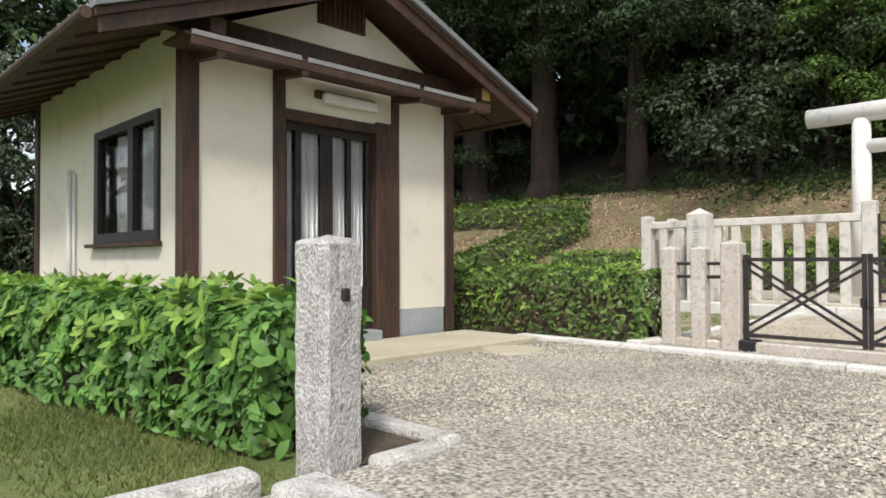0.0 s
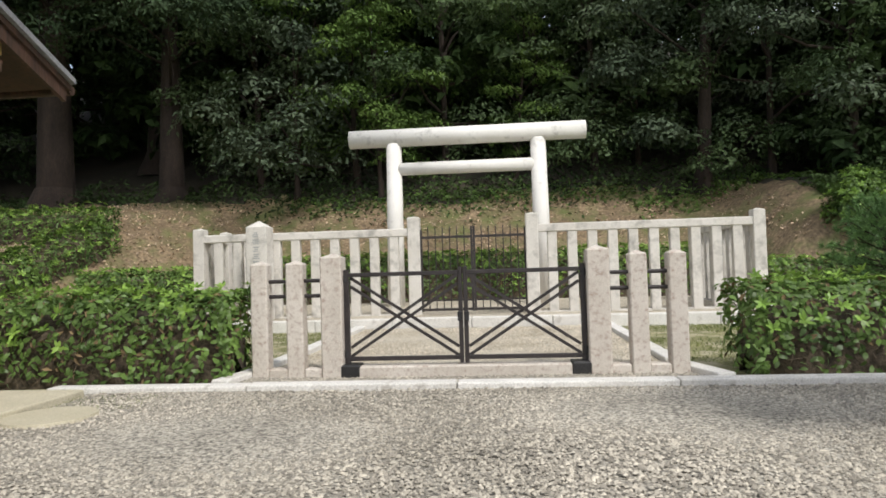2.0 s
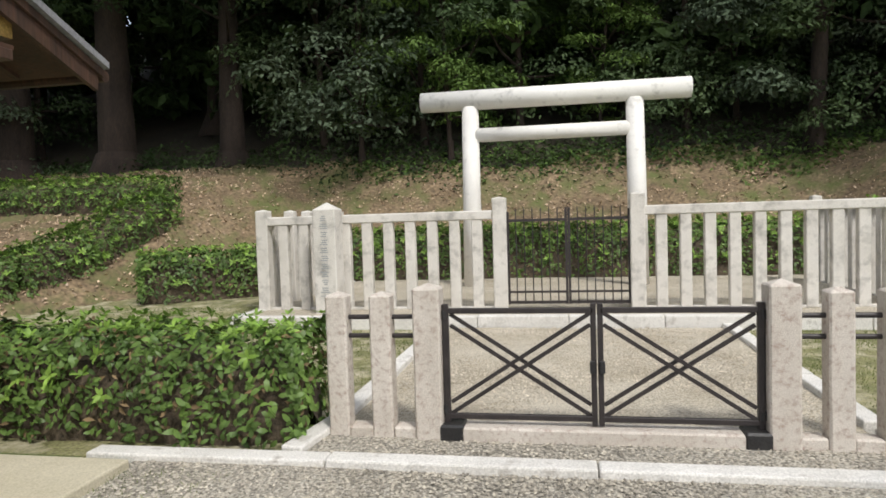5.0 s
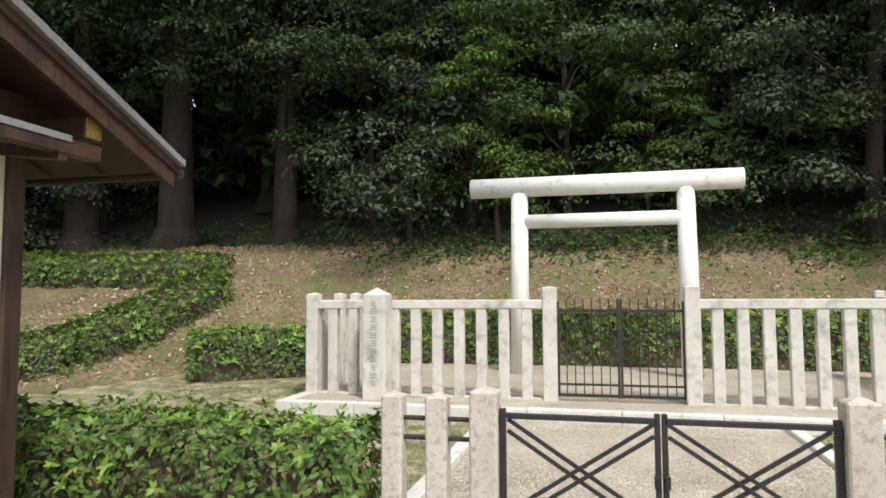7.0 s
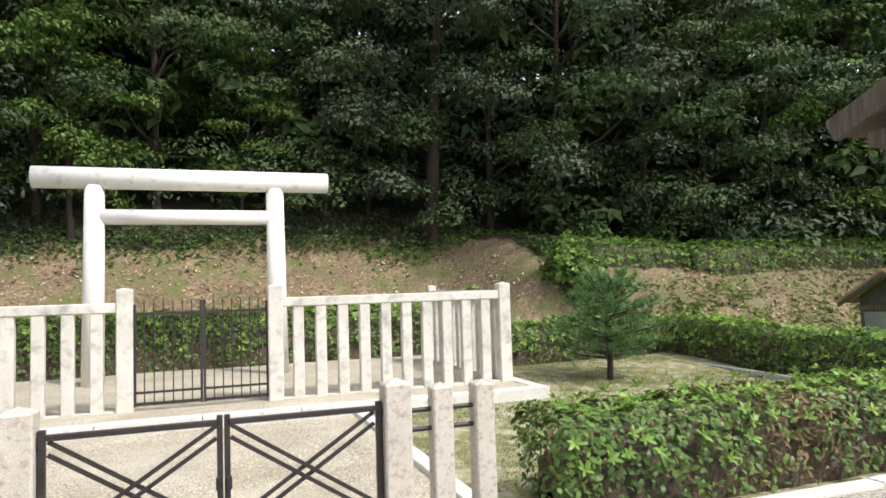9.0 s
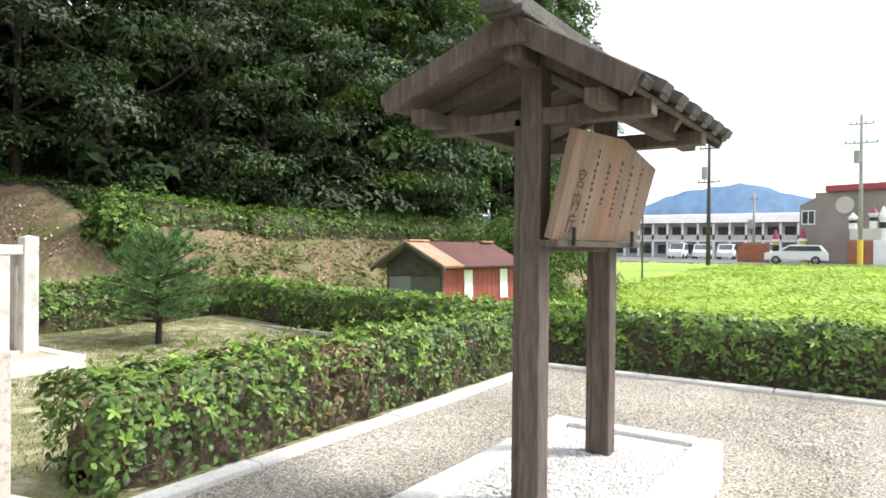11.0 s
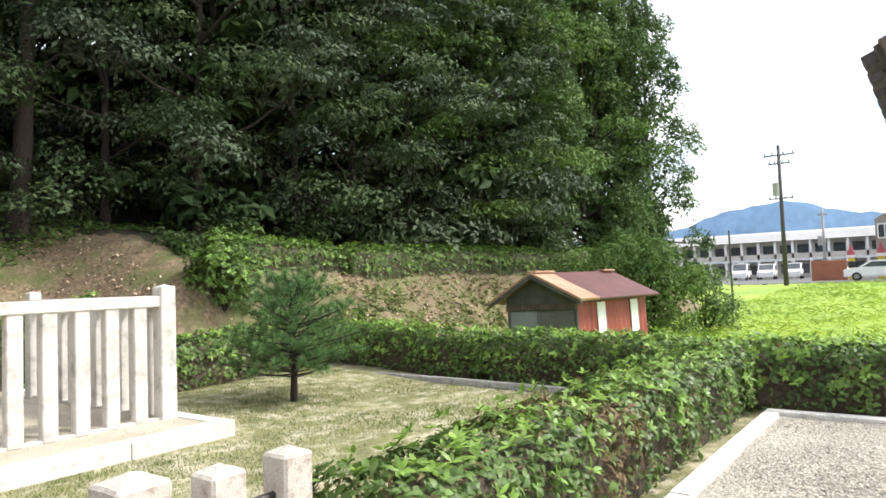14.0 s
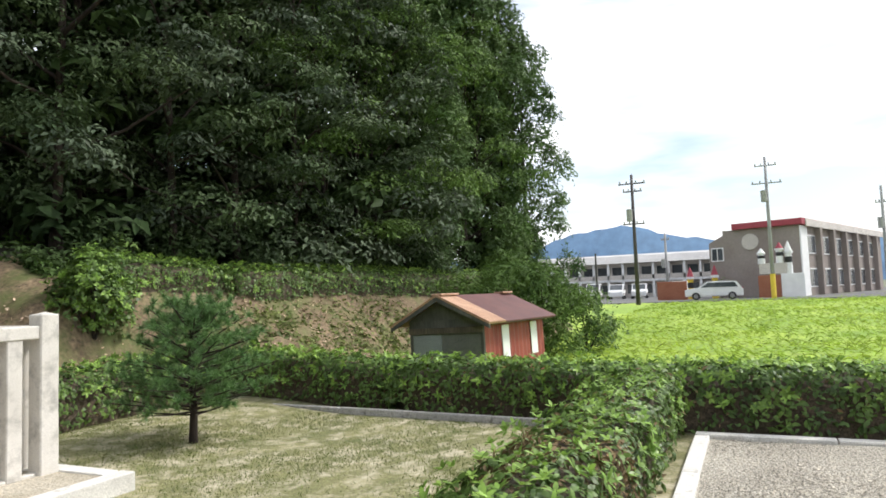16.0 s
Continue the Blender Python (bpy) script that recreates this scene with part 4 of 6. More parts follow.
def tree(name, seed, height, spread, low, per, leaf, material, label, depth=1.0, column=False):
    """A broadleaf evergreen: tapered trunk, limbs and a crown of leafy sprays from low to height."""
    rng = np.random.default_rng(seed)
    rr = random.Random(seed)
    t = thing(name, 0, 0, 0, label, "tree", "forest edge trees")
    lean = Vector((rr.uniform(-0.4, 0.4), rr.uniform(-0.5, 0.1), 0))
    pts = [Vector((0, 0, -0.4)), lean * 0.3 + Vector((0, 0, height * 0.3)), lean * 0.8 + Vector((0, 0, height * 0.62)), lean + Vector((0, 0, height * 0.9))]
    thin = 1.9 if low > 5 else 1.0 if low > 2 else 0.55
    rads = [height * 0.019 * thin, height * 0.014 * thin, height * 0.009 * thin, 0.03]
    bms = [rod(pts[i], pts[i + 1], rads[i], rads[i + 1], 10, False) for i in range(3)]
    bms.append(rod((0, 0, -0.4), (0, 0, 0.5), height * 0.032 * thin, height * 0.019 * thin, 10, False))
    clumps = []
    n = 34 if column else int(10 + spread * 4.2)
    for i in range(n):
        f = (i + rr.random()) / n
        zc = low + (height - low) * f
        w = spread * (1.05 - 0.75 * max(0, f - 0.35) / 0.65) * (0.75 + 0.25 * min(1, f * 4))
        if column:
            w = spread * (1.0 - 0.9 * f ** 1.8)
        a = i * 2.4 + rr.uniform(-0.5, 0.5)
        k = rr.uniform(0.45, 0.95)
        c = (math.cos(a) * w * k, math.sin(a) * w * k * depth, zc)
        r = rr.uniform(0.7, 1.15) * (0.55 + spread * 0.30)
        r = r * 0.62 if column else r
        clumps.append((c, (r, r * 0.9, r * (1.5 if column else rr.uniform(0.36, 0.58)))))
        zr = max(0.3 * height * 0.5, zc - rr.uniform(0.6, 1.4))
        base = lean * (zr / height) + Vector((0, 0, zr))
        bms.append(limb(base, c, height * 0.005, 0.012, rr.uniform(-0.2, 0.3)))
        for q in range(2):
            b2 = a + rr.uniform(-0.9, 0.9)
            c2 = (c[0] + math.cos(b2) * r * 0.9, c[1] + math.sin(b2) * r * 0.9 * depth, zc + rr.uniform(-0.6, 0.35))
            r2 = r * rr.uniform(0.4, 0.7)
            clumps.append((c2, (r2, r2, r2 * (1.4 if column else 0.5))))
    part("trunk", join(*bms), BARK, t, smooth=True)
    P, N = crown_points(rng, clumps, per)
    cr = new("crown", leaf_mesh("crown", P, N, leaf, leaf * 0.48, material, rng, 0.8, False, 0.33))
    cr.parent = t
    return t


kinds = [
    tree("tree", 21, 11.0, 2.4, 0.5, 470, 0.15, LIT_LEAF, "dark bushy evergreen tree at the forest edge"),
    tree("tree", 22, 12.0, 2.6, 2.8, 430, 0.15, LIT_DUSKY_LEAF, "dusky evergreen tree with a bare lower trunk"),
    tree("tree", 23, 9.0, 1.9, 0.6, 520, 0.145, TREE_LEAF_B, "brighter green evergreen tree on the mound"),
    tree("tree", 24, 13.5, 3.0, 0.2, 80, 0.52, TREE_LEAF, "tall dark evergreen tree deep in the woods"),
    tree("tree", 25, 6.0, 1.8, 0.2, 540, 0.14, LIT_DUSKY_LEAF, "low bushy evergreen at the forest edge"),
    tree("tree", 26, 12.5, 2.1, 0.3, 640, 0.175, TREE_LEAF_D, "tall dense cypress at the end of the woods", 1.0, True),
    # Crown sits above the view, spread wide to shade the woods below.
    tree("tree", 27, 15.5, 6.2, 6.0, 180, 0.21, TREE_LEAF_C, "tall evergreen with a thick bare trunk and unseen shade-casting crown"),
    tree("tree", 28, 7.4, 1.35, 0.9, 760, 0.14, TREE_LEAF_B, "fresh green young tree at the forest edge"),
    tree("tree", 29, 11.5, 2.9, 1.2, 430, 0.15, LIT_DUSKY_LEAF, "dusky evergreen with sprays hanging over the bank"),
]
SPOTS = [  # x, y, kind, turn, size
    # Kind 6 crowns shade the left woods; (-7, 17) is added only for that.
    (-21.0, 15.0, 1, 10, 1.3), (-17.5, 15.4, 0, 80, 1.0), (-13.6, 14.0, 6, 200, 1.05), (-9.9, 14.2, 6, 140, 0.72), (-16.8, 13.6, 6, 320, 1.0), (-12.0, 17.6, 6, 30, 1.0), (-7.0, 17.0, 6, 75, 1.0),
    (-7.3, 14.9, 0, 30, 1.0), (-5.9, 14.2, 4, 120, 1.25), (-4.2, 15.0, 2, 200, 1.15), (-3.3, 14.2, 7, 20, 1.0), (-1.4, 15.2, 0, 60, 1.05), (0.8, 15.0, 7, 110, 0.72), (1.6, 16.0, 0, 10, 1.0), (3.2, 15.2, 0, 250, 1.0),
    (4.6, 15.6, 4, 300, 1.2), (6.05, 13.9, 1, 15, 1.0), (7.9, 13.8, 0, 210, 0.95), (9.2, 12.0, 8, 95, 1.0), (10.6, 13.2, 0, 20, 0.95),
    (11.6, 11.2, 0, 330, 0.95), (13.4, 10.9, 8, 170, 1.0), (15.0, 10.3, 0, 45, 0.95), (16.2, 10.0, 2, 140, 1.0), (17.6, 9.9, 4, 220, 1.5), (18.8, 9.9, 0, 300, 1.0),
    (20.4, 9.7, 2, 70, 1.15), (22.2, 9.4, 5, 190, 0.92), (24.2, 9.0, 2, 20, 1.2), (25.4, 9.0, 5, 300, 1.06), (27.3, 8.6, 5, 25, 1.08), (29.0, 8.0, 5, 260, 1.0), (29.6, 9.8, 5, 100, 0.9),
    (-20.0, 18.5, 3, 20, 1.0), (-16.5, 18.5, 3, 300, 1.05), (-13.5, 20.0, 3, 160, 1.0), (-10.5, 18.2, 3, 250, 1.0), (-7.5, 18.0, 3, 80, 1.05),
    (-4.5, 18.0, 3, 190, 1.0), (-1.5, 18.2, 3, 10, 1.05), (1.5, 18.6, 3, 330, 1.0), (4.5, 18.2, 3, 110, 1.05), (7.5, 17.0, 3, 60, 1.0),
    (10.5, 15.6, 3, 200, 1.05), (13.5, 14.0, 3, 280, 1.0), (16.5, 13.4, 3, 30, 1.05), (19.5, 13.0, 3, 150, 1.0), (22.5, 12.6, 3, 240, 1.05), (25.5, 12.2, 3, 90, 1.0), (28.6, 11.8, 3, 10, 1.0), (12.0, 13.2, 3, 75, 0.9), (18.0, 11.8, 3, 315, 0.9), (24.0, 11.2, 3, 165, 0.9),
    (-24.5, 15.5, 3, 40, 1.0), (-25.0, 11.0, 3, 140, 1.0), (-21.5, 11.6, 3, 240, 0.9), (-27.0, 6.0, 3, 10, 1.0), (-22.5, 19.5, 3, 60, 1.1), (-18.8, 12.6, 4, 60, 1.1),
    (-17.0, 24.5, 3, 10, 1.3), (-21.5, 23.0, 3, 110, 1.3), (-26.0, 20.5, 3, 210, 1.3), (-30.0, 15.5, 3, 310, 1.3), (-31.0, 9.0, 3, 50, 1.2), (-12.5, 25.5, 3, 150, 1.3), (-7.5, 25.5, 3, 250, 1.3),
    (-18.0, 21.5, 3, 100, 1.1), (-14.0, 22.8, 3, 20, 1.1), (-10.0, 21.5, 3, 300, 1.1), (-6.0, 21.6, 3, 200, 1.1), (-2.0, 21.5, 3, 90, 1.1), (2.0, 21.8, 3, 10, 1.1), (6.0, 21.5, 3, 180, 1.1), (10.0, 19.0, 3, 70, 1.1), (14.0, 17.6, 3, 0, 1.1), (18.0, 16.8, 3, 120, 1.1), (22.0, 16.0, 3, 230, 1.1), (26.0, 15.4, 3, 300, 1.1),
    (-4.0, 25.0, 3, 30, 1.3), (0.5, 25.5, 3, 130, 1.3), (5.0, 25.0, 3, 230, 1.3), (9.5, 23.5, 3, 330, 1.3), (14.5, 21.5, 3, 70, 1.2), (19.0, 20.5, 3, 170, 1.2), (23.5, 19.5, 3, 270, 1.2),
]
used = set()
for x, y, k, turn, size in SPOTS:
    m = pose(x, y, float(ground_z(x, y)), 0, 0, turn) @ Matrix.Diagonal((size, size, size, 1))
    if k in used:
        o = copy_thing(kinds[k], Matrix.Identity(4))
    else:
        o = kinds[k]
        used.add(k)
    o.matrix_basis = m
# woods behind the house
for x, y, k, turn, size in ((-16.0, -3.5, 0, 40, 0.8), (-19.0, 0.5, 0, 200, 0.9), (-17.5, -8.0, 3, 100, 0.8), (-14.5, 5.5, 2, 10, 0.8), (-22.0, -5.0, 1, 100, 1.0), (-15.0, -0.2, 4, 60, 0.9), (-13.6, -3.2, 4, 10, 0.8), (-14.6, -2.2, 3, 120, 0.5), (-15.5, -4.6, 3, 20, 0.55), (-18.0, -2.5, 3, 200, 0.75), (-12.8, -1.6, 4, 200, 0.75)):
    copy_thing(kinds[k], Matrix.Identity(4)).matrix_basis = pose(x, y, float(ground_z(x, y)), 0, 0, turn) @ Matrix.Diagonal((size, size, size, 1))


# ---- undergrowth at the forest foot ----
rng_u = np.random.default_rng(77)


def undergrowth(name, x0, x1, line, count, spread, height, material, label):
    xs = rng_u.uniform(x0, x1, count)
    ys = np.array([line(x) for x in xs]) + rng_u.normal(0, spread, count)
    clump = 0.5 + 0.5 * np.sin(xs * 1.7 + np.sin(xs * 0.6) * 3)
    P = np.stack([xs, ys, ground_z(xs, ys) + rng_u.random(count) ** 1.5 * height * (0.3 + clump)], 1)
    ob = new(name, leaf_mesh(name, P, np.tile([0.0, -0.4, 1.0], (count, 1)), 0.15, 0.07, material, rng_u, 0.2))
    return tagged(ob, label, "undergrowth", kind="stuff")


undergrowth("undergrowth", -22, 8, lambda x: 14.2, 8000, 0.5, 0.5, TREE_LEAF, "low dark plants along the forest edge")
undergrowth("weeds", -6.0, 9.5, lambda x: 13.95 - 0.5 * (x > 4), 2600, 0.28, 0.26, TREE_LEAF_B, "low green weeds along the top of the slope")
undergrowth("weeds", 7.6, 23, lambda x: bank_line(x) + 1.05, 5200, 0.3, 0.6, TREE_LEAF_B, "green weeds above the bank hedge")
undergrowth("undergrowth", 7.6, 28, lambda x: bank_line(x) + 1.4, 12000, 0.4, 0.8, TREE_LEAF, "creepers and shrubs behind the bank hedge")


def litter_leaves(name, count, x0, x1, y0, y1, size, material, label):
    xs, ys = rng_u.uniform(x0, x1, count), rng_u.uniform(y0, y1, count)
    k = ys > foot_of_slope(xs)
    xs, ys = xs[k], ys[k]
    P = np.stack([xs, ys, ground_z(xs, ys) + 0.03], 1)
    ob = new(name, leaf_mesh(name, P, np.tile([0.0, -0.3, 1.0], (len(xs), 1)), size, size * 0.5, material, rng_u, 0.0))
    return tagged(ob, label, "fallen leaves", kind="stuff")


litter_leaves("fallen_leaves", 12000, -13, 7, 5, 13.6, 0.09, surf("pale_fallen_leaf", (0.36, 0.24, 0.15), (0.60, 0.47, 0.34), 3.0, 0.8, 0.0, spread=0.4), "dry fallen leaves scattered on the slope")
litter_leaves("fallen_leaves", 2600, 7, 17, 5.5, 9.0, 0.07, bpy.data.materials["pale_fallen_leaf"], "few dry leaves on the eastern bank")
undergrowth("bank_grass", 9.5, 17, lambda x: bank_line(x) - 1.3, 2600, 0.6, 0.07, GRASSBLADE, "thin grass growing on the bank")

# ---- small pine ----
pine = thing("pine_tree", 6.25, 5.25, 0.03, "small round-topped pine tree on the lawn", "tree")
rp = random.Random(9)
bm = [rod((0, 0, -0.05), (0.02, 0.0, 0.45), 0.055, 0.045, 10, False), rod((0.02, 0, 0.45), (-0.02, 0.02, 1.0), 0.045, 0.03, 10, False), rod((-0.02, 0.02, 1.0), (0, 0, 1.55), 0.03, 0.008, 8, False)]
tufts = []
for i in range(90):
    f = (i + rp.random()) / 90
    z = 0.38 + f * 1.15
    R = rp.uniform(0.66, 1.14) * 0.99 * (1 - 0.62 * f ** 2.2) * (0.75 + 0.25 * min(1, f * 5))
    a = i * 2.399
    tip = Vector((math.cos(a) * R, math.sin(a) * R, z + rp.uniform(0.0, 0.16) + 0.2 * f))
    bm.append(limb((0, 0, z - 0.06), tip, 0.013, 0.005, -0.02))
    for j in range(5):
        k = 0.45 + 0.55 * j / 4
        tufts.append(Vector((0, 0, z)).lerp(tip, k) + Vector((rp.uniform(-0.07, 0.07), rp.uniform(-0.07, 0.07), rp.uniform(-0.02, 0.07))))
for j in range(8):
    tufts.append(Vector((rp.uniform(-0.08, 0.08), rp.uniform(-0.08, 0.08), 1.45 + rp.random() * 0.16)))
part("trunk", join(*bm), BARK, pine, smooth=True)
rn = np.random.default_rng(12)
T = np.repeat(np.array([tuple(t) for t in tufts]), 60, axis=0)
D = rn.normal(0, 1, T.shape) + np.array([0, 0, 0.7])
out = T.copy()
out[:, 2] = 0
D += out * 0.8
D /= np.linalg.norm(D, axis=1)[:, None]
S = np.cross(D, rn.normal(0, 1, D.shape))
S /= np.linalg.norm(S, axis=1)[:, None]
Ln = rn.uniform(0.08, 0.13, (len(T), 1))
V = np.stack([T - S * 0.005, T + S * 0.005, T + D * Ln], 1).reshape(-1, 3)
nd = new("needles", mesh_object("needles", V, np.arange(len(V)).reshape(-1, 3), PINE_LEAF))
nd.parent = pine


# ---- grass ----
def grass(name, count, x0, x1, y0, y1, length, label, seed, skip=None):
    """Short blades standing on the ground in ragged patches."""
    rg = np.random.default_rng(seed)
    x, y = rg.uniform(x0, x1, count), rg.uniform(y0, y1, count)
    k = (np.sin(x * 2.3 + np.sin(y * 1.9) * 1.5) + np.sin(y * 3.1 + x * 0.7) + rg.normal(0, 1.0, count)) > -0.3
    if skip:
        k &= ~((x > skip[0]) & (x < skip[1]) & (y > skip[2]) & (y < skip[3]))
    x, y = x[k], y[k]
    n = len(x)
    b = np.stack([x, y, ground_z(x, y)], 1)
    a = rg.uniform(0, 6.283, n)
    w = np.stack([np.cos(a), np.sin(a), np.zeros(n)], 1) * 0.004
    up = np.stack([rg.normal(0, 0.45, n), rg.normal(0, 0.45, n), np.ones(n)], 1) * (length * rg.uniform(0.5, 1.3, n))[:, None]
    V = np.stack([b - w, b + w, b + up], 1).reshape(-1, 3)
    ob = new(name, mesh_object(name, V, np.arange(3 * n).reshape(-1, 3), GRASSBLADE))
    return tagged(ob, label, "grass", kind="stuff")


grass("lawn_grass", 70000, -6.0, -0.95, -8.5, -5.0, 0.04, "short green lawn grass", 41)
grass("court_lawn_grass", 60000, 1.9, 8.5, 0.6, 7.4, 0.03, "thin patchy grass on the mossy lawn", 42, (1.9, 4.65, 4.3, 9.0))
grass("west_lawn_grass", 30000, -8.0, -1.95, 0.5, 6.0, 0.03, "thin patchy grass on the mossy lawn", 43, (-5.0, -1.9, 4.3, 9.0))
grass("drain_weeds", 900, -3.0, -2.2, -1.25, -0.75, 0.05, "weeds sprouting at the gravel edge", 44)


# ---- house ----
HX, HW, HS, HN = -4.0, -8.6, -4.06, -0.97     # east face, west end, south and north faces
EZ = 2.52                                      # wall plate
RY, RZ, SL = -2.45, 3.70, 0.406                # ridge place, roof top, pitch
house = thing("keeper_house", 0, 0, 0, "small cream plaster house with dark timber posts", "house")


def wall_with_hole(axis, at, thick, a0, a1, z0, z1, hole):
    """A wall across one axis with a rectangular hole (a, b, low, high)."""
    h0, h1, l0, l1 = hole
    cells = [(a0, h0, z0, z1), (h1, a1, z0, z1), (h0, h1, z0, l0), (h0, h1, l1, z1)]
    bms = []
    for p0, p1, q0, q1 in cells:
        if p1 - p0 > 1e-4 and q1 - q0 > 1e-4:
            bms.append(block(at - thick, at, p0, p1, q0, q1, 0) if axis == "x" else block(p0, p1, at, at + thick, q0, q1, 0))
    return join(*bms)


for y0, y1, z0, z1 in ((HS + 0.06, -3.15, 0.34, 2.95), (-1.76, HN - 0.06, 0.34, 2.95), (-3.15, -1.76, 2.30, 2.95)):
    part("east_wall", block(HX - 0.12, HX, y0, y1, z0, z1, 0), PLASTER, house)
part("gable_wall", prism([(HS + 0.3, 2.95), (HN - 0.3, 2.95), (RY, RZ - 0.16)], "x", HX - 0.12, HX - 0.002), PLASTER, house)
part("south_wall", wall_with_hole("y", HS, 0.12, HW + 0.05, HX - 0.06, 0.34, 2.98, (-6.28, -4.58, 1.06, 2.25)), PLASTER, house)
part("north_wall", block(HW, HX - 0.05, HN - 0.12, HN, 0.34, 2.98, 0), PLASTER, house)
part("west_wall", block(HW, HW + 0.12, HS, HN, 0.1, 3.0, 0), PLASTER, house)
part("plinth_east_north", block(HX - 0.13, HX + 0.006, -1.74, HN - 0.08, 0.0, 0.335, 0.006), PLINTH, house, "grey mortar plinth")
part("plinth_east_south", block(HX - 0.13, HX + 0.006, HS + 0.08, -3.28, 0.0, 0.335, 0.006), PLINTH, house, "grey mortar plinth")
part("plinth_south", block(HW, HX - 0.07, HS - 0.006, HS + 0.13, 0.0, 0.335, 0.006), PLINTH, house, "grey mortar plinth")
part("plinth_north", block(HW, HX - 0.07, HN - 0.13, HN + 0.006, 0.0, 0.335, 0.006), PLINTH, house, "grey mortar plinth")
# Ceiling and floor are painted near-black for the unlit room.
part("ceiling", block(HW + 0.12, HX - 0.12, HS + 0.12, HN - 0.12, 2.5, 2.56, 0), UNLIT_ROOM, house)
part("floor", block(HW + 0.12, HX - 0.12, HS + 0.12, HN - 0.12, 0.05, 0.12, 0), UNLIT_ROOM, house)
for y, w in ((HS, 0.15), (-3.21, 0.12), (-1.98, 0.12), (HN, 0.13)):
    z1 = 2.98 if y in (HS, HN) else 2.74
    if y == -1.98:
        continue
    part("post", block(HX - 0.10, HX + 0.035, y - w / 2, y + w / 2, 0.06, z1, 0.006), TIMBER, house)
part("wide_post", block(HX - 0.10, HX + 0.05, -2.07, -1.76, 0.06, 2.32, 0.006), TIMBER, house)
part("short_post", block(HX - 0.10, HX + 0.032, -1.84, -1.74, 2.32, 2.74, 0.006), TIMBER, house)
part("corner_post", block(HW - 0.03, HW + 0.12, HS - 0.03, HS + 0.10, 0.06, 2.9, 0.006), TIMBER, house)
part("tie_beam", block(HX - 0.10, HX + 0.045, HS - 0.4, HN + 0.5, 2.80, 2.97, 0.008), TIMBER, house)
part("door_lintel", block(HX - 0.10, HX + 0.03, -3.15, -2.07, 2.20, 2.30, 0.006), TIMBER, house)

# pent roof over the entrance with its gutter
for y in (-4.0, -3.21, -1.80, -1.05):
    part("pent_bracket", bar((HX + 0.0, y, 2.60), (HX + 0.46, y, 2.545), 0.07, 0.085, 0.004), TIMBER, house)
part("pent_beam", bar((HX + 0.42, -4.25, 2.585), (HX + 0.42, -0.75, 2.585), 0.10, 0.07, 0.006), TIMBER, house)
# Added pale strip stands in for the plaster showing above the pent roof.
for ya, yb in ((-4.25, -3.26), (-3.19, -1.85), (-1.78, -1.0)):
    part("pent_flashing", block(HX + 0.455, HX + 0.475, ya, yb, 2.625, 2.668, 0.003, None), GREYMETAL, house, "pale strip added for the plaster above")
part("pent_board", block(HX + 0.04, HX + 0.45, -4.3, -0.72, 2.622, 2.652, 0.003), RAFTER, house)

# roof
t_n, t_s = -0.02, -4.94
for sgn, ye in ((1, t_n), (-1, t_s)):
    run = abs(ye - RY)
    ze = RZ - run * SL
    part("roof_deck", prism([(RY, RZ - 0.05), (ye, ze - 0.05), (ye, ze - 0.10), (RY, RZ - 0.10)], "x", HW - 0.6, HX + 0.47), RAFTER, house, "brown boarded eave soffit")
    part("roof_cover", prism([(RY, RZ), (ye + 0.03 * sgn, ze - 0.012), (ye + 0.03 * sgn, ze - 0.060), (RY, RZ - 0.062)], "x", HW - 0.64, HX + 0.57), TILE, house, "grey roof tiles")
    part("barge_board", prism([(RY, RZ - 0.05), (ye, ze - 0.05), (ye - 0.02 * sgn, ze - 0.22), (RY, RZ - 0.25)], "x", HX + 0.47, HX + 0.505), TIMBER, house)
    part("barge_trim", prism([(RY, RZ - 0.065), (ye + 0.02 * sgn, ze - 0.066), (ye + 0.02 * sgn, ze - 0.12), (RY, RZ - 0.12)], "x", HX + 0.506, HX + 0.53), TIMBER, house)
    part("eave_gutter", rod((HW - 0.6, ye + 0.07 * sgn, ze - 0.10), (HX + 0.50, ye + 0.07 * sgn, ze - 0.10), 0.045, None, 10), TIMBER, house)
    nraf = 12
    me = finish("rafter", bar((0, 0, 0), (0, sgn * (run - 0.05), -SL * (run - 0.05)), 0.05, 0.028), RAFTER)
    for i in range(nraf):
        o = new("rafter", me)
        o.parent = house
        o.location = (HW - 0.4 + i * (HX + 0.35 - HW + 0.4) / (nraf - 1), RY, RZ - 0.115)
    n_tile = 22
    meb = finish("roof_tile_roll", rod((0, 0, 0), (0, sgn * run, -SL * run), 0.045, None, 8), TILE)
    for i in range(n_tile):
        o = new("roof_tile_roll", meb)
        o.parent = house
        o.location = (HW - 0.5 + i * (HX + 0.42 - HW + 0.5) / (n_tile - 1), RY, RZ + 0.008)
part("ridge_cap", rod((HW - 0.62, RY, RZ + 0.03), (HX + 0.52, RY, RZ + 0.03), 0.10, None, 12), TILE, house)
for y in (HS + 0.06, HN + 0.22):
    p = part("purlin", block(HX - 0.2, HX + 0.40, y - 0.07, y + 0.07, 2.70, 2.84, 0.006), RAFTER, house)
    if y > -2:
        part("purlin_end", block(HX + 0.401, HX + 0.412, y - 0.066, y + 0.066, 2.705, 2.835, 0.002), ENDGRAIN, p, "yellow painted beam end")
vent = part("gable_vent", block(HX - 0.02, HX + 0.03, -2.78, -2.2, 3.20, 3.52, 0.006), TIMBER, house, "dark slatted gable vent")
for i in range(9):
    part("slat", block(HX + 0.03, HX + 0.045, -2.74 + i * 0.06, -2.71 + i * 0.06, 3.22, 3.50, 0), RAFTER, vent)

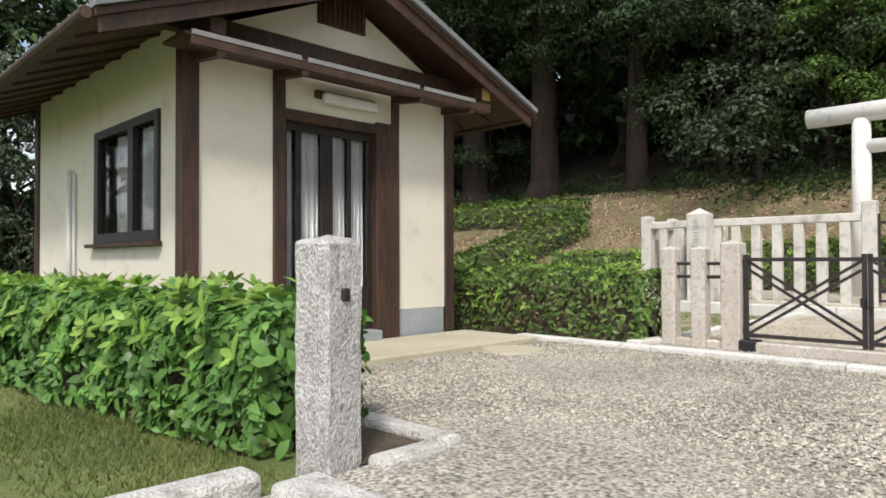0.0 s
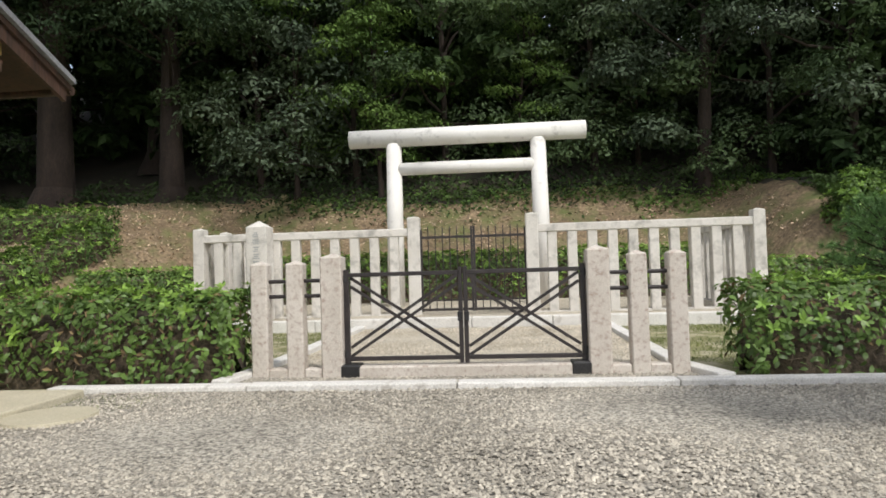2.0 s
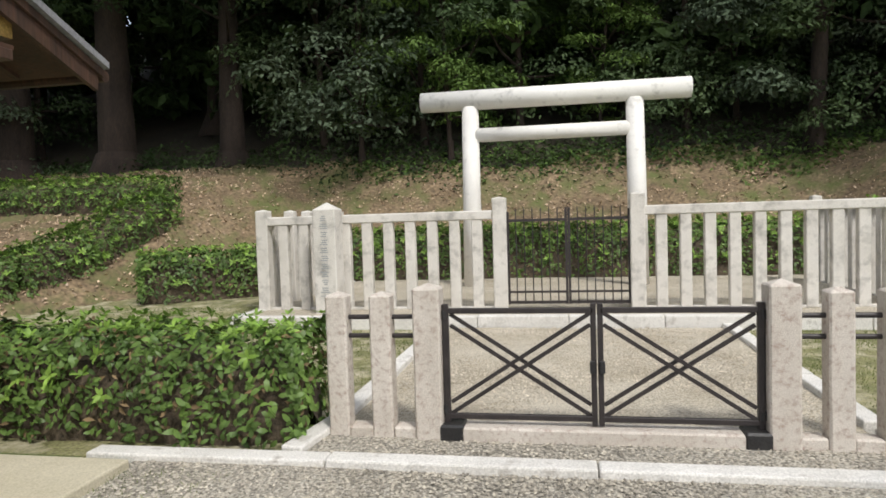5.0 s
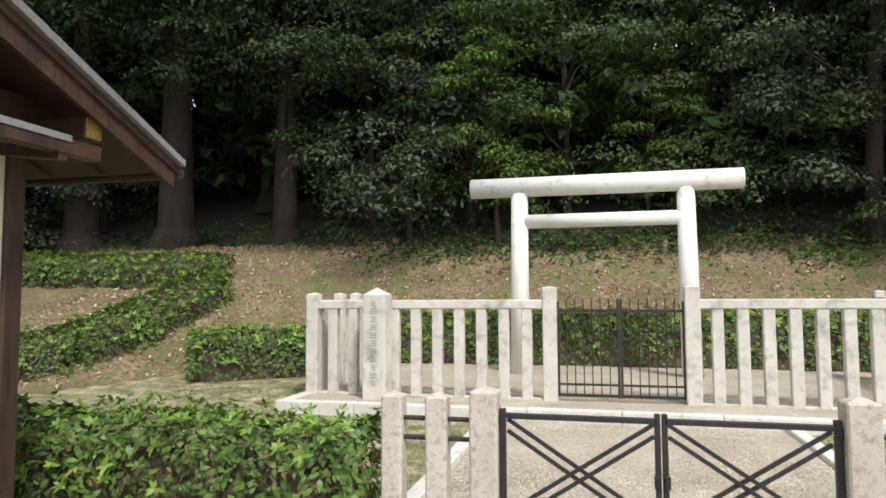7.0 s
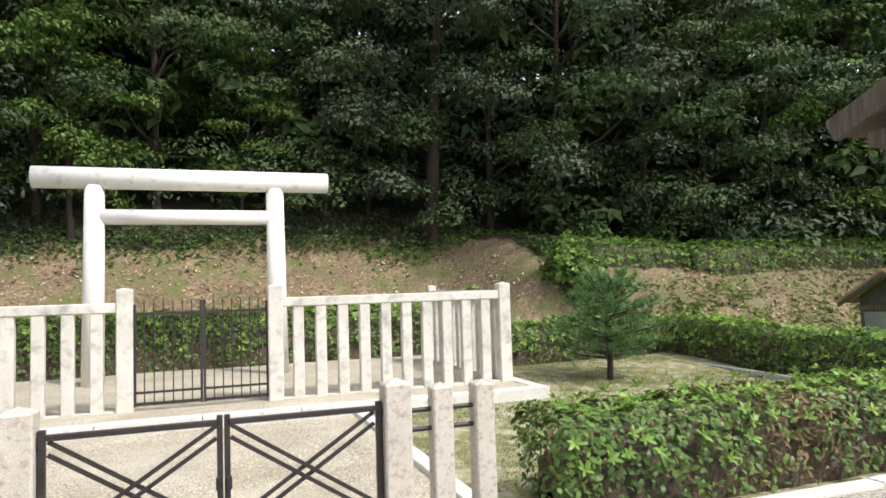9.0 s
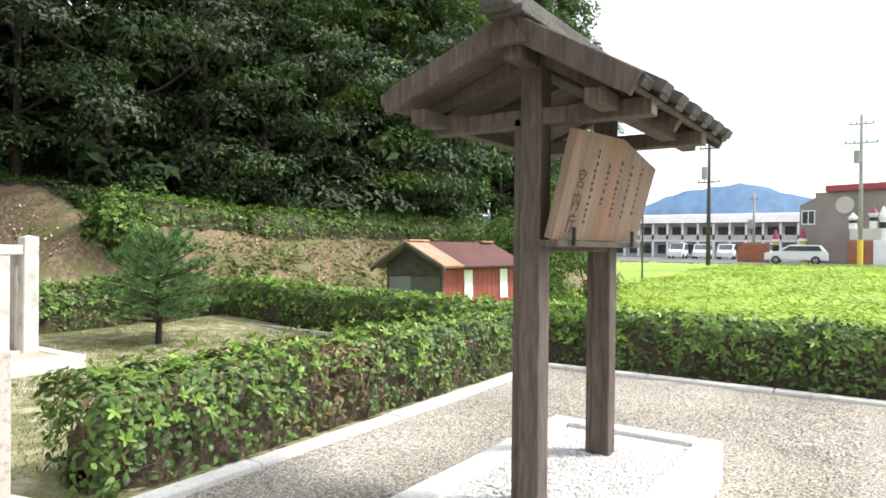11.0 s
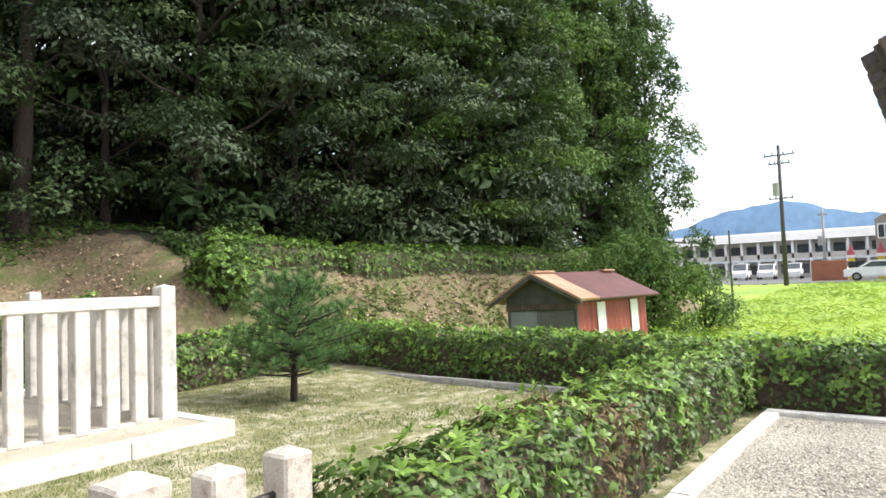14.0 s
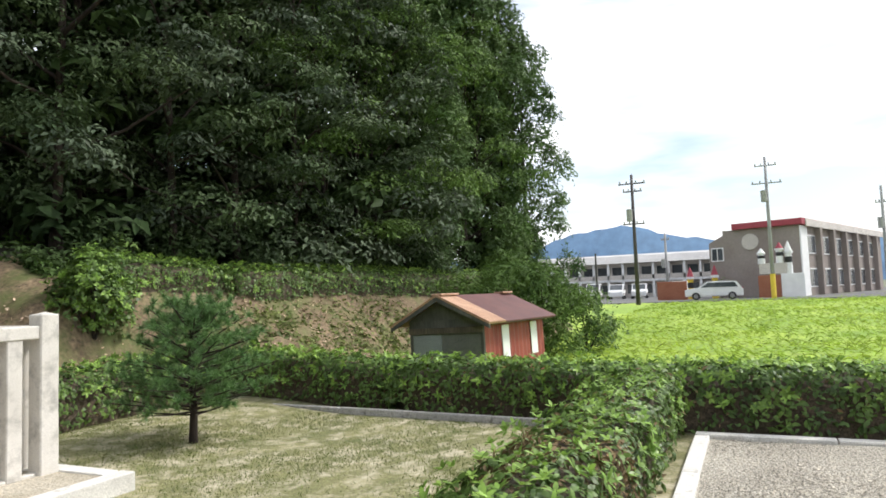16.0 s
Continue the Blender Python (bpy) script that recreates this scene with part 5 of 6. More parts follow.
# entrance doors
door = part("sliding_door", block(HX - 0.09, HX - 0.05, -3.09, -2.13, 0.16, 0.60, 0.003), DOORWOOD, house, "closed dark timber glazed sliding door")
for ya, yb in ((-3.15, -3.09), (-2.99, -2.93), (-2.70, -2.56), (-2.38, -2.33), (-2.13, -2.07)):
    part("stile", block(HX - 0.092, HX - 0.05, ya, yb, 0.16, 2.118, 0.003), DOORWOOD, door)
part("top_rail", block(HX - 0.09, HX - 0.05, -3.15, -2.07, 2.12, 2.198, 0.003), DOORWOOD, door)
gl = part("pane", block(HX - 0.075, HX - 0.069, -3.10, -2.12, 0.6, 2.12, 0), GLASS, door)
gl.visible_shadow = False
part("door_step", block(HX - 0.15, HX + 0.14, -3.15, -2.07, 0.04, 0.155, 0.01), PLINTH, house, "grey concrete door step")


def curtain(n, x0, y0, x1, y1, z0, z1, depth, folds, parent):
    """A hanging cloth with soft folds between two points."""
    d = Vector((x1 - x0, y1 - y0, 0))
    s = Vector((-d.y, d.x, 0)).normalized()
    V, F = [], []
    for i in range(n + 1):
        p = Vector((x0, y0, 0)) + d * (i / n) + s * depth * (math.sin(i / n * folds * 6.283) + 0.4 * math.sin(i / n * folds * 14.0))
        V += [(p.x, p.y, z0), (p.x, p.y, z1)]
    for i in range(n):
        F.append((2 * i, 2 * i + 2, 2 * i + 3, 2 * i + 1))
    o = new("curtain", mesh_object("curtain", V, F, CURTAIN, True))
    o.parent = parent
    return tagged(o, "white gathered curtain")


for ya, yb in ((-3.10, -2.99), (-2.93, -2.69), (-2.57, -2.37), (-2.34, -2.13)):
    curtain(40, HX - 0.13, ya, HX - 0.13, yb, 0.55, 2.13, 0.014, 3.5, door)
lamp = thing("wall_lamp", HX, -2.45, 2.47, "white tube lamp above the door", "lamp")
part("backplate", block(0.002, 0.05, -0.37, 0.37, -0.02, 0.06, 0.006), TIMBER, lamp)
part("diffuser", join(block(0.05, 0.13, -0.32, 0.34, -0.07, 0.035, 0.03, None, 3)), LAMP, lamp)

# south window
win = part("window", block(-6.28, -4.58, HS - 0.035, HS + 0.05, 1.06, 1.16, 0.004), BLACK, house, "dark framed sliding window")
for x0, x1, z0, z1 in ((-6.28, -4.58, 2.16, 2.25), (-6.28, -6.16, 1.16, 2.16), (-4.66, -4.58, 1.16, 2.16), (-5.30, -5.17, 1.16, 2.16)):
    part("frame_bar", block(x0, x1, HS - 0.033, HS + 0.048, z0, z1, 0.004), BLACK, win)
gl2 = part("pane", block(-6.16, -4.66, HS + 0.012, HS + 0.018, 1.16, 2.16, 0), GLASS, win)
gl2.visible_shadow = False
curtain(50, -5.17, HS + 0.07, -4.66, HS + 0.07, 1.17, 2.15, 0.02, 4, win)
curtain(50, -5.85, HS + 0.07, -5.42, HS + 0.07, 1.17, 2.15, 0.02, 4, win)
part("window_sill", block(-6.40, -4.54, HS - 0.09, HS - 0.002, 1.015, 1.055, 0.004), TIMBER, house)
pipe = thing("drain_pipe", -7.05, HS - 0.05, 0.0, "pale plastic pipe on the plaster wall", "pipe")
part("tube", join(rod((0, 0, 0), (0, 0, 1.93), 0.035), rod((0.10, 0.02, 0.0), (0.10, 0.02, 1.88), 0.018)), LAMP, pipe, smooth=True)

# ---- notice board with its roof ----
sign = thing("notice_board", 3.69, -2.77, 0.29, "roofed weathered timber notice board on two posts", "notice board")
for x in (-0.525, 0.525):
    part("post", block(x - 0.064, x + 0.064, -0.06, 0.06, -0.2, 2.33, 0.006), GREYWOOD, sign)
    part("post_strip", block(x - 0.05, x + 0.05, 0.061, 0.10, -0.2, 2.0, 0.004), GREYWOOD, sign)
    part("cross_arm", block(x - 0.05, x + 0.05, -0.62, 0.62, 1.955, 2.045, 0.006), GREYWOOD, sign)
part("ridge_beam", block(-0.80, 0.97, -0.05, 0.05, 2.25, 2.37, 0.006), GREYWOOD, sign)
part("back_rail", block(-0.5, 0.5, -0.045, 0.045, 1.30, 1.36, 0.004), GREYWOOD, sign)
for sgn in (1, -1):
    rs, half = (0.40, 0.79) if sgn > 0 else (0.58, 0.64)
    q = pose(0, 0, 2.44, 0, 0, 0) @ Matrix.Rotation(-sgn * math.atan(rs), 4, "X")
    wslope = half / math.cos(math.atan(rs))
    lo, hi = (0, wslope) if sgn > 0 else (-wslope, 0)
    part("roof_deck", block(-0.80, 1.0, lo, hi, -0.055, -0.03, 0.003, q), GREYWOOD, sign)
    for i in range(13):
        x0 = -0.82 + i * 0.1425
        part("roof_board", block(x0, x0 + 0.137, lo - (0.02 + (i % 2) * 0.045 if sgn < 0 else 0), hi + (0.02 + (i % 2) * 0.045 if sgn > 0 else 0), -0.028 + (i % 2) * 0.022, 0.022 + (i % 2) * 0.024, 0.003, q), SHINGLE, sign)
    for x in (-0.82, 1.04):
        part("barge_board", block(x - 0.022, x + 0.022, lo, hi, -0.085, 0.03, 0.004, q), GREYWOOD, sign)
    for x in (-0.525, 0.0, 0.525):
        part("rafter", block(x - 0.03, x + 0.03, lo, hi, -0.125, -0.057, 0.004, q), GREYWOOD, sign)
    part("eave_purlin", block(-0.80, 0.98, sgn * (half - 0.22) - 0.045, sgn * (half - 0.22) + 0.045, 1.985, 2.06, 0.004), GREYWOOD, sign)
part("ridge_cap", join(block(-0.89, 1.05, -0.10, 0.10, 2.44, 2.485, 0.006), block(-0.94, 1.08, -0.055, 0.055, 2.485, 2.57, 0.012), block(-0.99, -0.92, -0.09, 0.09, 2.44, 2.66, 0.02)), SHINGLE, sign)
for x in (-0.835, 1.055):
    part("gable_plate", prism([(-0.10, 2.31), (0.10, 2.31), (0.0, 2.45)], "x", x - 0.018, x + 0.018), GREYWOOD, sign)
tilt = pose(0.0, -0.12, 1.37, 14, 0, 0)
panel = part("panel", prism([(-0.62, 0.0), (0.72, 0.0), (0.76, 0.50), (0.05, 0.60), (-0.62, 0.56)], "y", -0.022, 0.022), BOARD, sign, "wooden panel with faded brush writing")
panel.matrix_basis = tilt
rb = random.Random(31)
for c in range(1, 6):
    xx = -0.46 + c * 0.19
    z = 0.50 - rb.uniform(0, 0.06)
    stop = rb.uniform(0.06, 0.2)
    while z > stop:
        hgt = rb.uniform(0.012, 0.028)
        part("brush_stroke", block(xx - rb.uniform(0.008, 0.02), xx + rb.uniform(0.008, 0.02), -0.0245, -0.0222, z - hgt, z, 0), INK, panel)
        z -= hgt + rb.uniform(0.010, 0.024)
for k, word in enumerate("\u5bae\u5185\u5e81"):
    fc = bpy.data.curves.new("brush_character", "FONT")
    fc.body, fc.size, fc.extrude = word, 0.115, 0.001
    fo = bpy.data.objects.new("brush_character", fc)
    scene.collection.objects.link(fo)
    fm = bpy.data.meshes.new_from_object(fo.evaluated_get(bpy.context.evaluated_depsgraph_get()))
    bpy.data.objects.remove(fo)
    fm.materials.clear()
    fm.materials.append(INK)
    ch = new("brush_character", fm)
    ch.parent = panel
    ch.matrix_basis = pose(-0.49, -0.0235, 0.285 - k * 0.118, 90, 0, 0)
part("panel_shelf", block(-0.62, 0.72, -0.17, -0.06, 1.325, 1.36, 0.004), GREYWOOD, sign)
for x in (-0.45, 0.5):
    part("panel_hook", rod((x, -0.19, 1.33), (x, -0.19, 1.43), 0.012, None, 8), BLACK, sign)

bed = tagged(new("sign_bed"), "raised white stone kerb round the notice board", "kerb", kind="structure")
for x0, x1, y0, y1 in ((2.62, 4.84, -2.32, -2.16), (2.62, 4.84, -3.40, -3.24), (2.62, 2.78, -3.236, -2.324), (4.68, 4.84, -3.236, -2.324)):
    o = part("kerb_stone", block(x0, x1, y0, y1, -0.1, 0.30, 0.016, None, 2), KERB, bed)
sheet("bed_gravel", 2.78, 4.68, -3.24, -2.32, 0.26, WHITEGRAVEL, "white gravel inside the raised kerb", 0.1, 0.004)
pebbles("bed_pebbles", 5200, 2.8, 4.66, -3.22, -2.34, 0.264, 0.018, WHITEGRAVEL, "loose white stones under the notice board", 19)

# ---- shed ----
shed = thing("shed", 12.85, 0, -0.05, "small leaning shed with red sheet walls and rusty roof", "shed")
SY0, SY1, SX1, SRZ = 4.12, 5.92, 2.85, 1.93
part("front_wall", join(block(0.0, 0.06, SY0, SY1, 1.12, 1.42, 0.004), block(0.0, 0.06, SY0, SY0 + 0.07, 0, 1.12, 0.004), block(0.0, 0.06, SY1 - 0.07, SY1, 0, 1.12, 0.004)), GREYBOARD, shed, "grey weathered front boards")
part("gable", prism([(SY0, 1.42), (SY1, 1.42), ((SY0 + SY1) / 2, SRZ - 0.06)], "x", 0.0, 0.06), GREYBOARD, shed, "grey weathered gable boards")
part("crossbar", block(-0.03, 0.0, SY0, SY1, 1.14, 1.26, 0.004), GREYWOOD, shed)
part("shutter", block(0.015, 0.05, (SY0 + SY1) / 2 + 0.12, SY1 - 0.07, 0.0, 1.12, 0.004), SHUTTER, shed, "pale grey sliding shutter")
part("shutter", block(0.03, 0.06, SY0 + 0.07, (SY0 + SY1) / 2 + 0.12, 0.0, 1.12, 0.004), SHUTTER_D, shed, "dark grey sliding shutter")
corr = []
for i in range(61):
    corr.append((0.06 + i * (SX1 - 0.06) / 60, SY0 + 0.012 * math.sin(i * 1.57)))
rb2 = bmesh.new()
lo = [rb2.verts.new((x, y, 0.0)) for x, y in corr]
hi = [rb2.verts.new((x, y, 1.40)) for x, y in corr]
lo2 = [rb2.verts.new((x, y + 0.03, 0.0)) for x, y in corr]
hi2 = [rb2.verts.new((x, y + 0.03, 1.40)) for x, y in corr]
for i in range(60):
    rb2.faces.new((lo[i], lo[i + 1], hi[i + 1], hi[i]))
    rb2.faces.new((lo2[i + 1], lo2[i], hi2[i], hi2[i + 1]))
part("side_wall", rb2, REDSHEET, shed, "faded red corrugated sheet wall")
part("back_side_wall", block(0.06, SX1, SY1 - 0.04, SY1, 0, 1.4, 0), GREYBOARD, shed)
part("rear_wall", block(SX1 - 0.05, SX1, SY0 + 0.05, SY1 - 0.05, 0, 1.42, 0), GREYBOARD, shed)
for x in (0.74, 2.12):
    part("white_panel", block(x, x + 0.31, SY0 - 0.035, SY0 - 0.016, 0.52, 1.24, 0.003), WHITE, shed, "white board on the red wall")
for sgn in (-1, 1):
    ym, ye = (SY0 + SY1) / 2, SY0 - 0.30 if sgn < 0 else SY1 + 0.30
    zr, ze = SRZ, SRZ - abs(ye - ym) * 0.50
    part("roof_sheet", prism([(ym, zr), (ye, ze), (ye, ze - 0.025), (ym, zr - 0.03)], "x", 0.35, SX1 + 0.14), REDROOF, shed, "rusty maroon roof sheet")
    part("roof_edge_sheet", prism([(ym, zr + 0.02), (ye - 0.02 * -sgn, ze + 0.015), (ye, ze - 0.03), (ym, zr - 0.03)], "x", -0.28, 0.40), RUST, shed, "tan rusted roof sheet")
    part("barge", prism([(ym, zr - 0.03), (ye, ze - 0.03), (ye, ze - 0.11), (ym, zr - 0.12)], "x", -0.27, -0.23), GREYBOARD, shed)
for ra, rb3 in ((-0.25, 0.45), (2.45, 2.95)):
    part("ridge_sheet", block(ra, rb3, (SY0 + SY1) / 2 - 0.13, (SY0 + SY1) / 2 + 0.13, SRZ - 0.01, SRZ + 0.035, 0.01), RUST, shed)
part("eave_pole", rod((-0.2, SY0 - 0.24, 1.30), (SX1 + 0.12, SY0 - 0.24, 1.30), 0.025, None, 8), GREYWOOD, shed)
shed.matrix_basis = pose(11.14, -0.38, 0.08, -2.0, 0, -8.0) @ Matrix.Diagonal((0.94, 0.94, 0.94, 1))

# bushes by the shed
for i, (x, y, w, h, s) in enumerate(((17.7, 5.1, 2.3, 2.7, 61), (18.0, 4.2, 2.2, 2.6, 62), (20.2, 3.5, 1.9, 1.8, 66), (21.0, 6.0, 2.4, 2.4, 63), (18.6, 6.2, 2.4, 2.5, 64), (23.5, 6.4, 2.6, 3.0, 65))):
    rg = np.random.default_rng(s)
    b = thing("bush", x, y, float(ground_z(x, y)), "rough leafy bush beside the shed", "bush", "bushes by the shed")
    cl = [((rg.normal(0, w * 0.2), rg.normal(0, w * 0.2), h * (0.13 + 0.145 * k)), (w * 0.34, w * 0.34, h * 0.22)) for k in range(6)]
    P, N = crown_points(rg, cl, 1300)
    lo = new("leaves", leaf_mesh("leaves", P, N, 0.15, 0.055, HEDGE_LEAF if i == 2 else TREE_LEAF_B, rg))
    lo.parent = b
    part("stem", join(*[rod((0, 0, -0.1), (c[0][0], c[0][1], c[0][2]), 0.03, 0.01, 6, False) for c in cl]), BARK, b)
rg = np.random.default_rng(68)
kb = thing("bush", 7.8, 9.05, float(ground_z(7.8, 9.05)), "rounded bright green bush at the bank corner", "bush", "bushes by the shed")
cl = [((rg.uniform(-0.45, 0.5), rg.uniform(-0.25, 0.3), 0.15 + 0.09 * k), (0.42, 0.42, 0.36)) for k in range(12)]
P, N = crown_points(rg, cl, 2400)
for nm, me in (("leaves", leaf_mesh("leaves", P, N, 0.10, 0.045, HEDGE_LEAF, rg, 0.2, True)), ("fresh_leaves", rosette_mesh("fresh_leaves", P[::14], N[::14], 0.11, 0.045, FRESH_LEAF, rg))):
    new(nm, me).parent = kb
part("stem", join(*[rod((0, 0, -0.2), c[0], 0.025, 0.01, 6, False) for c in cl]), BARK, kb)
rg = np.random.default_rng(70)
cnt = 30000
fx, fy = 9.8 + 44 * rg.random(cnt) ** 1.6, None
fy = rg.uniform(-24, 5.2, cnt)
tall = 0.5 + 0.5 * np.sin(fx * 0.55 + np.sin(fy * 0.4) * 2.0) * np.sin(fy * 0.8 + fx * 0.2)
Pf = np.stack([fx, fy, ground_z(fx, fy) + 0.04 + (0.06 + 0.22 * tall) * rg.random(cnt)], 1)
Nf = np.tile([-0.3, -0.4, 1.4], (cnt, 1)) + rg.normal(0, 0.3, (cnt, 3))
fme = leaf_mesh("rice_plants", Pf, Nf, 0.26, 0.035, leafmat("rice_leaf", (0.165, 0.275, 0.026), (0.34, 0.44, 0.055), 0.5, 0.6, 0.3), rg, -0.5)
tagged(new("rice_plants", fme), "bright green rice plants filling the field", "rice", kind="stuff")

# ---- far side of the field ----
ROADZ = 0.50
tagged(part("road", block(56.5, 63.5, -70, 26, ROADZ - 0.5, ROADZ + 0.02, 0), ASPHALT), "grey asphalt lane beyond the rice field", "road", kind="structure")
tagged(part("car_park", block(63.5, 120, -40, 40, ROADZ - 0.5, ROADZ + 0.01, 0), ASPHALT), "grey asphalt yard before the long building", "pavement", kind="structure")


def window_in(parent, m, w, h):
    o = part("window", block(-w / 2, w / 2, -0.06, 0.03, -h / 2, h / 2, 0), WHITE, parent)
    o.matrix_basis = m
    p = part("pane", join(block(-w / 2 + 0.1, -0.05, -0.075, -0.055, -h / 2 + 0.1, h / 2 - 0.1, 0), block(0.05, w / 2 - 0.1, -0.075, -0.055, -h / 2 + 0.1, h / 2 - 0.1, 0)), DARKGLASS, o)
    return o


# two-storey building: local x runs along its long side, local -y faces the field
bd = thing("school_building", 66.0, -5.3, ROADZ, "grey-brown two-storey building with a crimson fascia", "building")
bd.rotation_euler = (0, 0, radians(-20))
part("wall", block(0, 30, 0, 6.7, 0, 6.3, 0.02), GREYWALL, bd)
part("low_wing", prism([(6.7, 0), (8.1, 0), (8.1, 5.2), (6.7, 5.9)], "x", 0.1, 10), GREYWALL, bd)
part("roof_fascia", block(-0.35, 30.3, -0.35, 5.7, 6.3, 6.85, 0.02), CRIMSON, bd, "crimson roof edge")
part("long_fascia", block(0.6, 30.2, -0.45, -0.352, 6.15, 6.8, 0.02), PALEWALL, bd)
part("corner_wall", block(-0.04, 1.8, -0.12, -0.002, 0, 6.2, 0.01), WHITE, bd, "white corner panel")
for i in range(6):
    part("pier", block(4.4 + i * 4.3, 5.0 + i * 4.3, -0.5, -0.002, 0, 6.2, 0.02), GREYWALL, bd)
    for zc in (1.6, 4.6):
        window_in(bd, pose(2.9 + i * 4.3, -0.02, zc), 2.4, 1.7)
window_in(bd, pose(0.08, 7.3, 4.1, 0, 0, -90), 1.2, 1.3)
plaque = part("wall_emblem", rod((-0.10, 4.2, 5.1), (0.0, 4.2, 5.1), 0.75, 0.75, 16), PALEWALL, bd, "pale round emblem")
gatewall = thing("gate_wall", 62.6, -3.5, ROADZ, "brown-red gate wall with a white pier", "wall")
part("brown_wall", block(0, 0.4, 0.0, 1.75, 0, 1.9, 0.02), BRICKRED, gatewall)
part("white_pier", block(-0.1, 0.5, -1.75, -0.003, 0, 2.0, 0.02), WHITE, gatewall)
part("planter", block(0.0, 0.5, -0.7, 1.6, 2.0, 2.9, 0.02), PALEWALL, gatewall)


def turret(x, y, z, h, body, cap, label):
    """A small play tower: drum with a dark band, an eave ring and a cone."""
    t = thing("play_turret", x, y, z, label, "play tower", "turrets by the gate")
    part("drum", rod((0, 0, 0), (0, 0, h * 0.62), 0.30, 0.26, 14), body, t)
    part("band", rod((0, 0, h * 0.34), (0, 0, h * 0.52), 0.295, 0.285, 14), BLACK, t)
    part("ring", rod((0, 0, h * 0.62), (0, 0, h * 0.70), 0.36, 0.36, 14), WHITE, t)
    part("cap", rod((0, 0, h * 0.70), (0, 0, h), 0.33, 0.04, 14), cap, t)


turret(62.85, -2.1, ROADZ + 2.9, 1.3, WHITE, WHITE, "small white turret with a dark band on the gate wall")
turret(62.85, -3.5, ROADZ + 2.9, 1.75, WHITE, CRIMSON, "small white turret with a red cap on the gate wall")
turret(62.85, -4.15, ROADZ + 2.0, 2.7, WHITE, WHITE, "white lantern-shaped turret on the white pier")
turret(67.0, 4.0, ROADZ, 3.0, YELLOW, CRIMSON, "yellow play tower with a red cap in the yard")
turret(67.0, 1.85, ROADZ, 3.1, YELLOW, CRIMSON, "yellow play tower with a red cap in the yard")
sh = thing("shrub", 66.4, 1.3, ROADZ, "small clipped green shrub in the yard", "shrub")
P, N = crown_points(np.random.default_rng(90), [((0, 0, 0.9), (0.8, 0.8, 0.9)), ((0.3, 0.4, 0.6), (0.6, 0.6, 0.6))], 260)
new("leaves", leaf_mesh("leaves", P, N, 0.25, 0.12, TREE_LEAF_B, np.random.default_rng(91))).parent = sh
part("stem", rod((0, 0, -0.1), (0, 0, 0.9), 0.05, 0.03, 6), BARK, sh)
wall2 = thing("garden_wall", 64.0, 4.1, ROADZ, "low brown-red boundary wall", "wall")
part("coping", block(0, 0.3, 0, 2.6, 0, 1.7, 0.02), BRICKRED, wall2)

# long pale building behind
lb = thing("long_building", 92.0, 0.5, ROADZ, "long pale two-storey building with galleries", "building")
part("wall", block(0.8, 8, 0, 30, 0, 4.6, 0.02), PALEWALL, lb)
part("roof", prism([(-0.8, 4.6), (8.6, 4.6), (4.5, 6.0), (0.4, 5.6)], "y", -0.5, 30.5), ROOFGREY, lb, "pale grey roof")
part("gallery_floor", block(-0.4, 0.8, 0, 30, 2.1, 2.4, 0.02), WHITE, lb)
part("gallery_rail", block(-0.45, -0.38, 0, 30, 2.4, 3.0, 0.0), PALEWALL, lb)
for i in range(16):
    part("column", block(-0.45, -0.2, i * 1.96, i * 1.96 + 0.28, 0, 4.6, 0.01), WHITE, lb)
for i in range(15):
    for zc in (1.1, 3.5):
        o = part("window", block(0.76, 0.84, i * 1.96 + 0.5, i * 1.96 + 1.75, zc - 0.6, zc + 0.6, 0), DARKGLASS, lb)


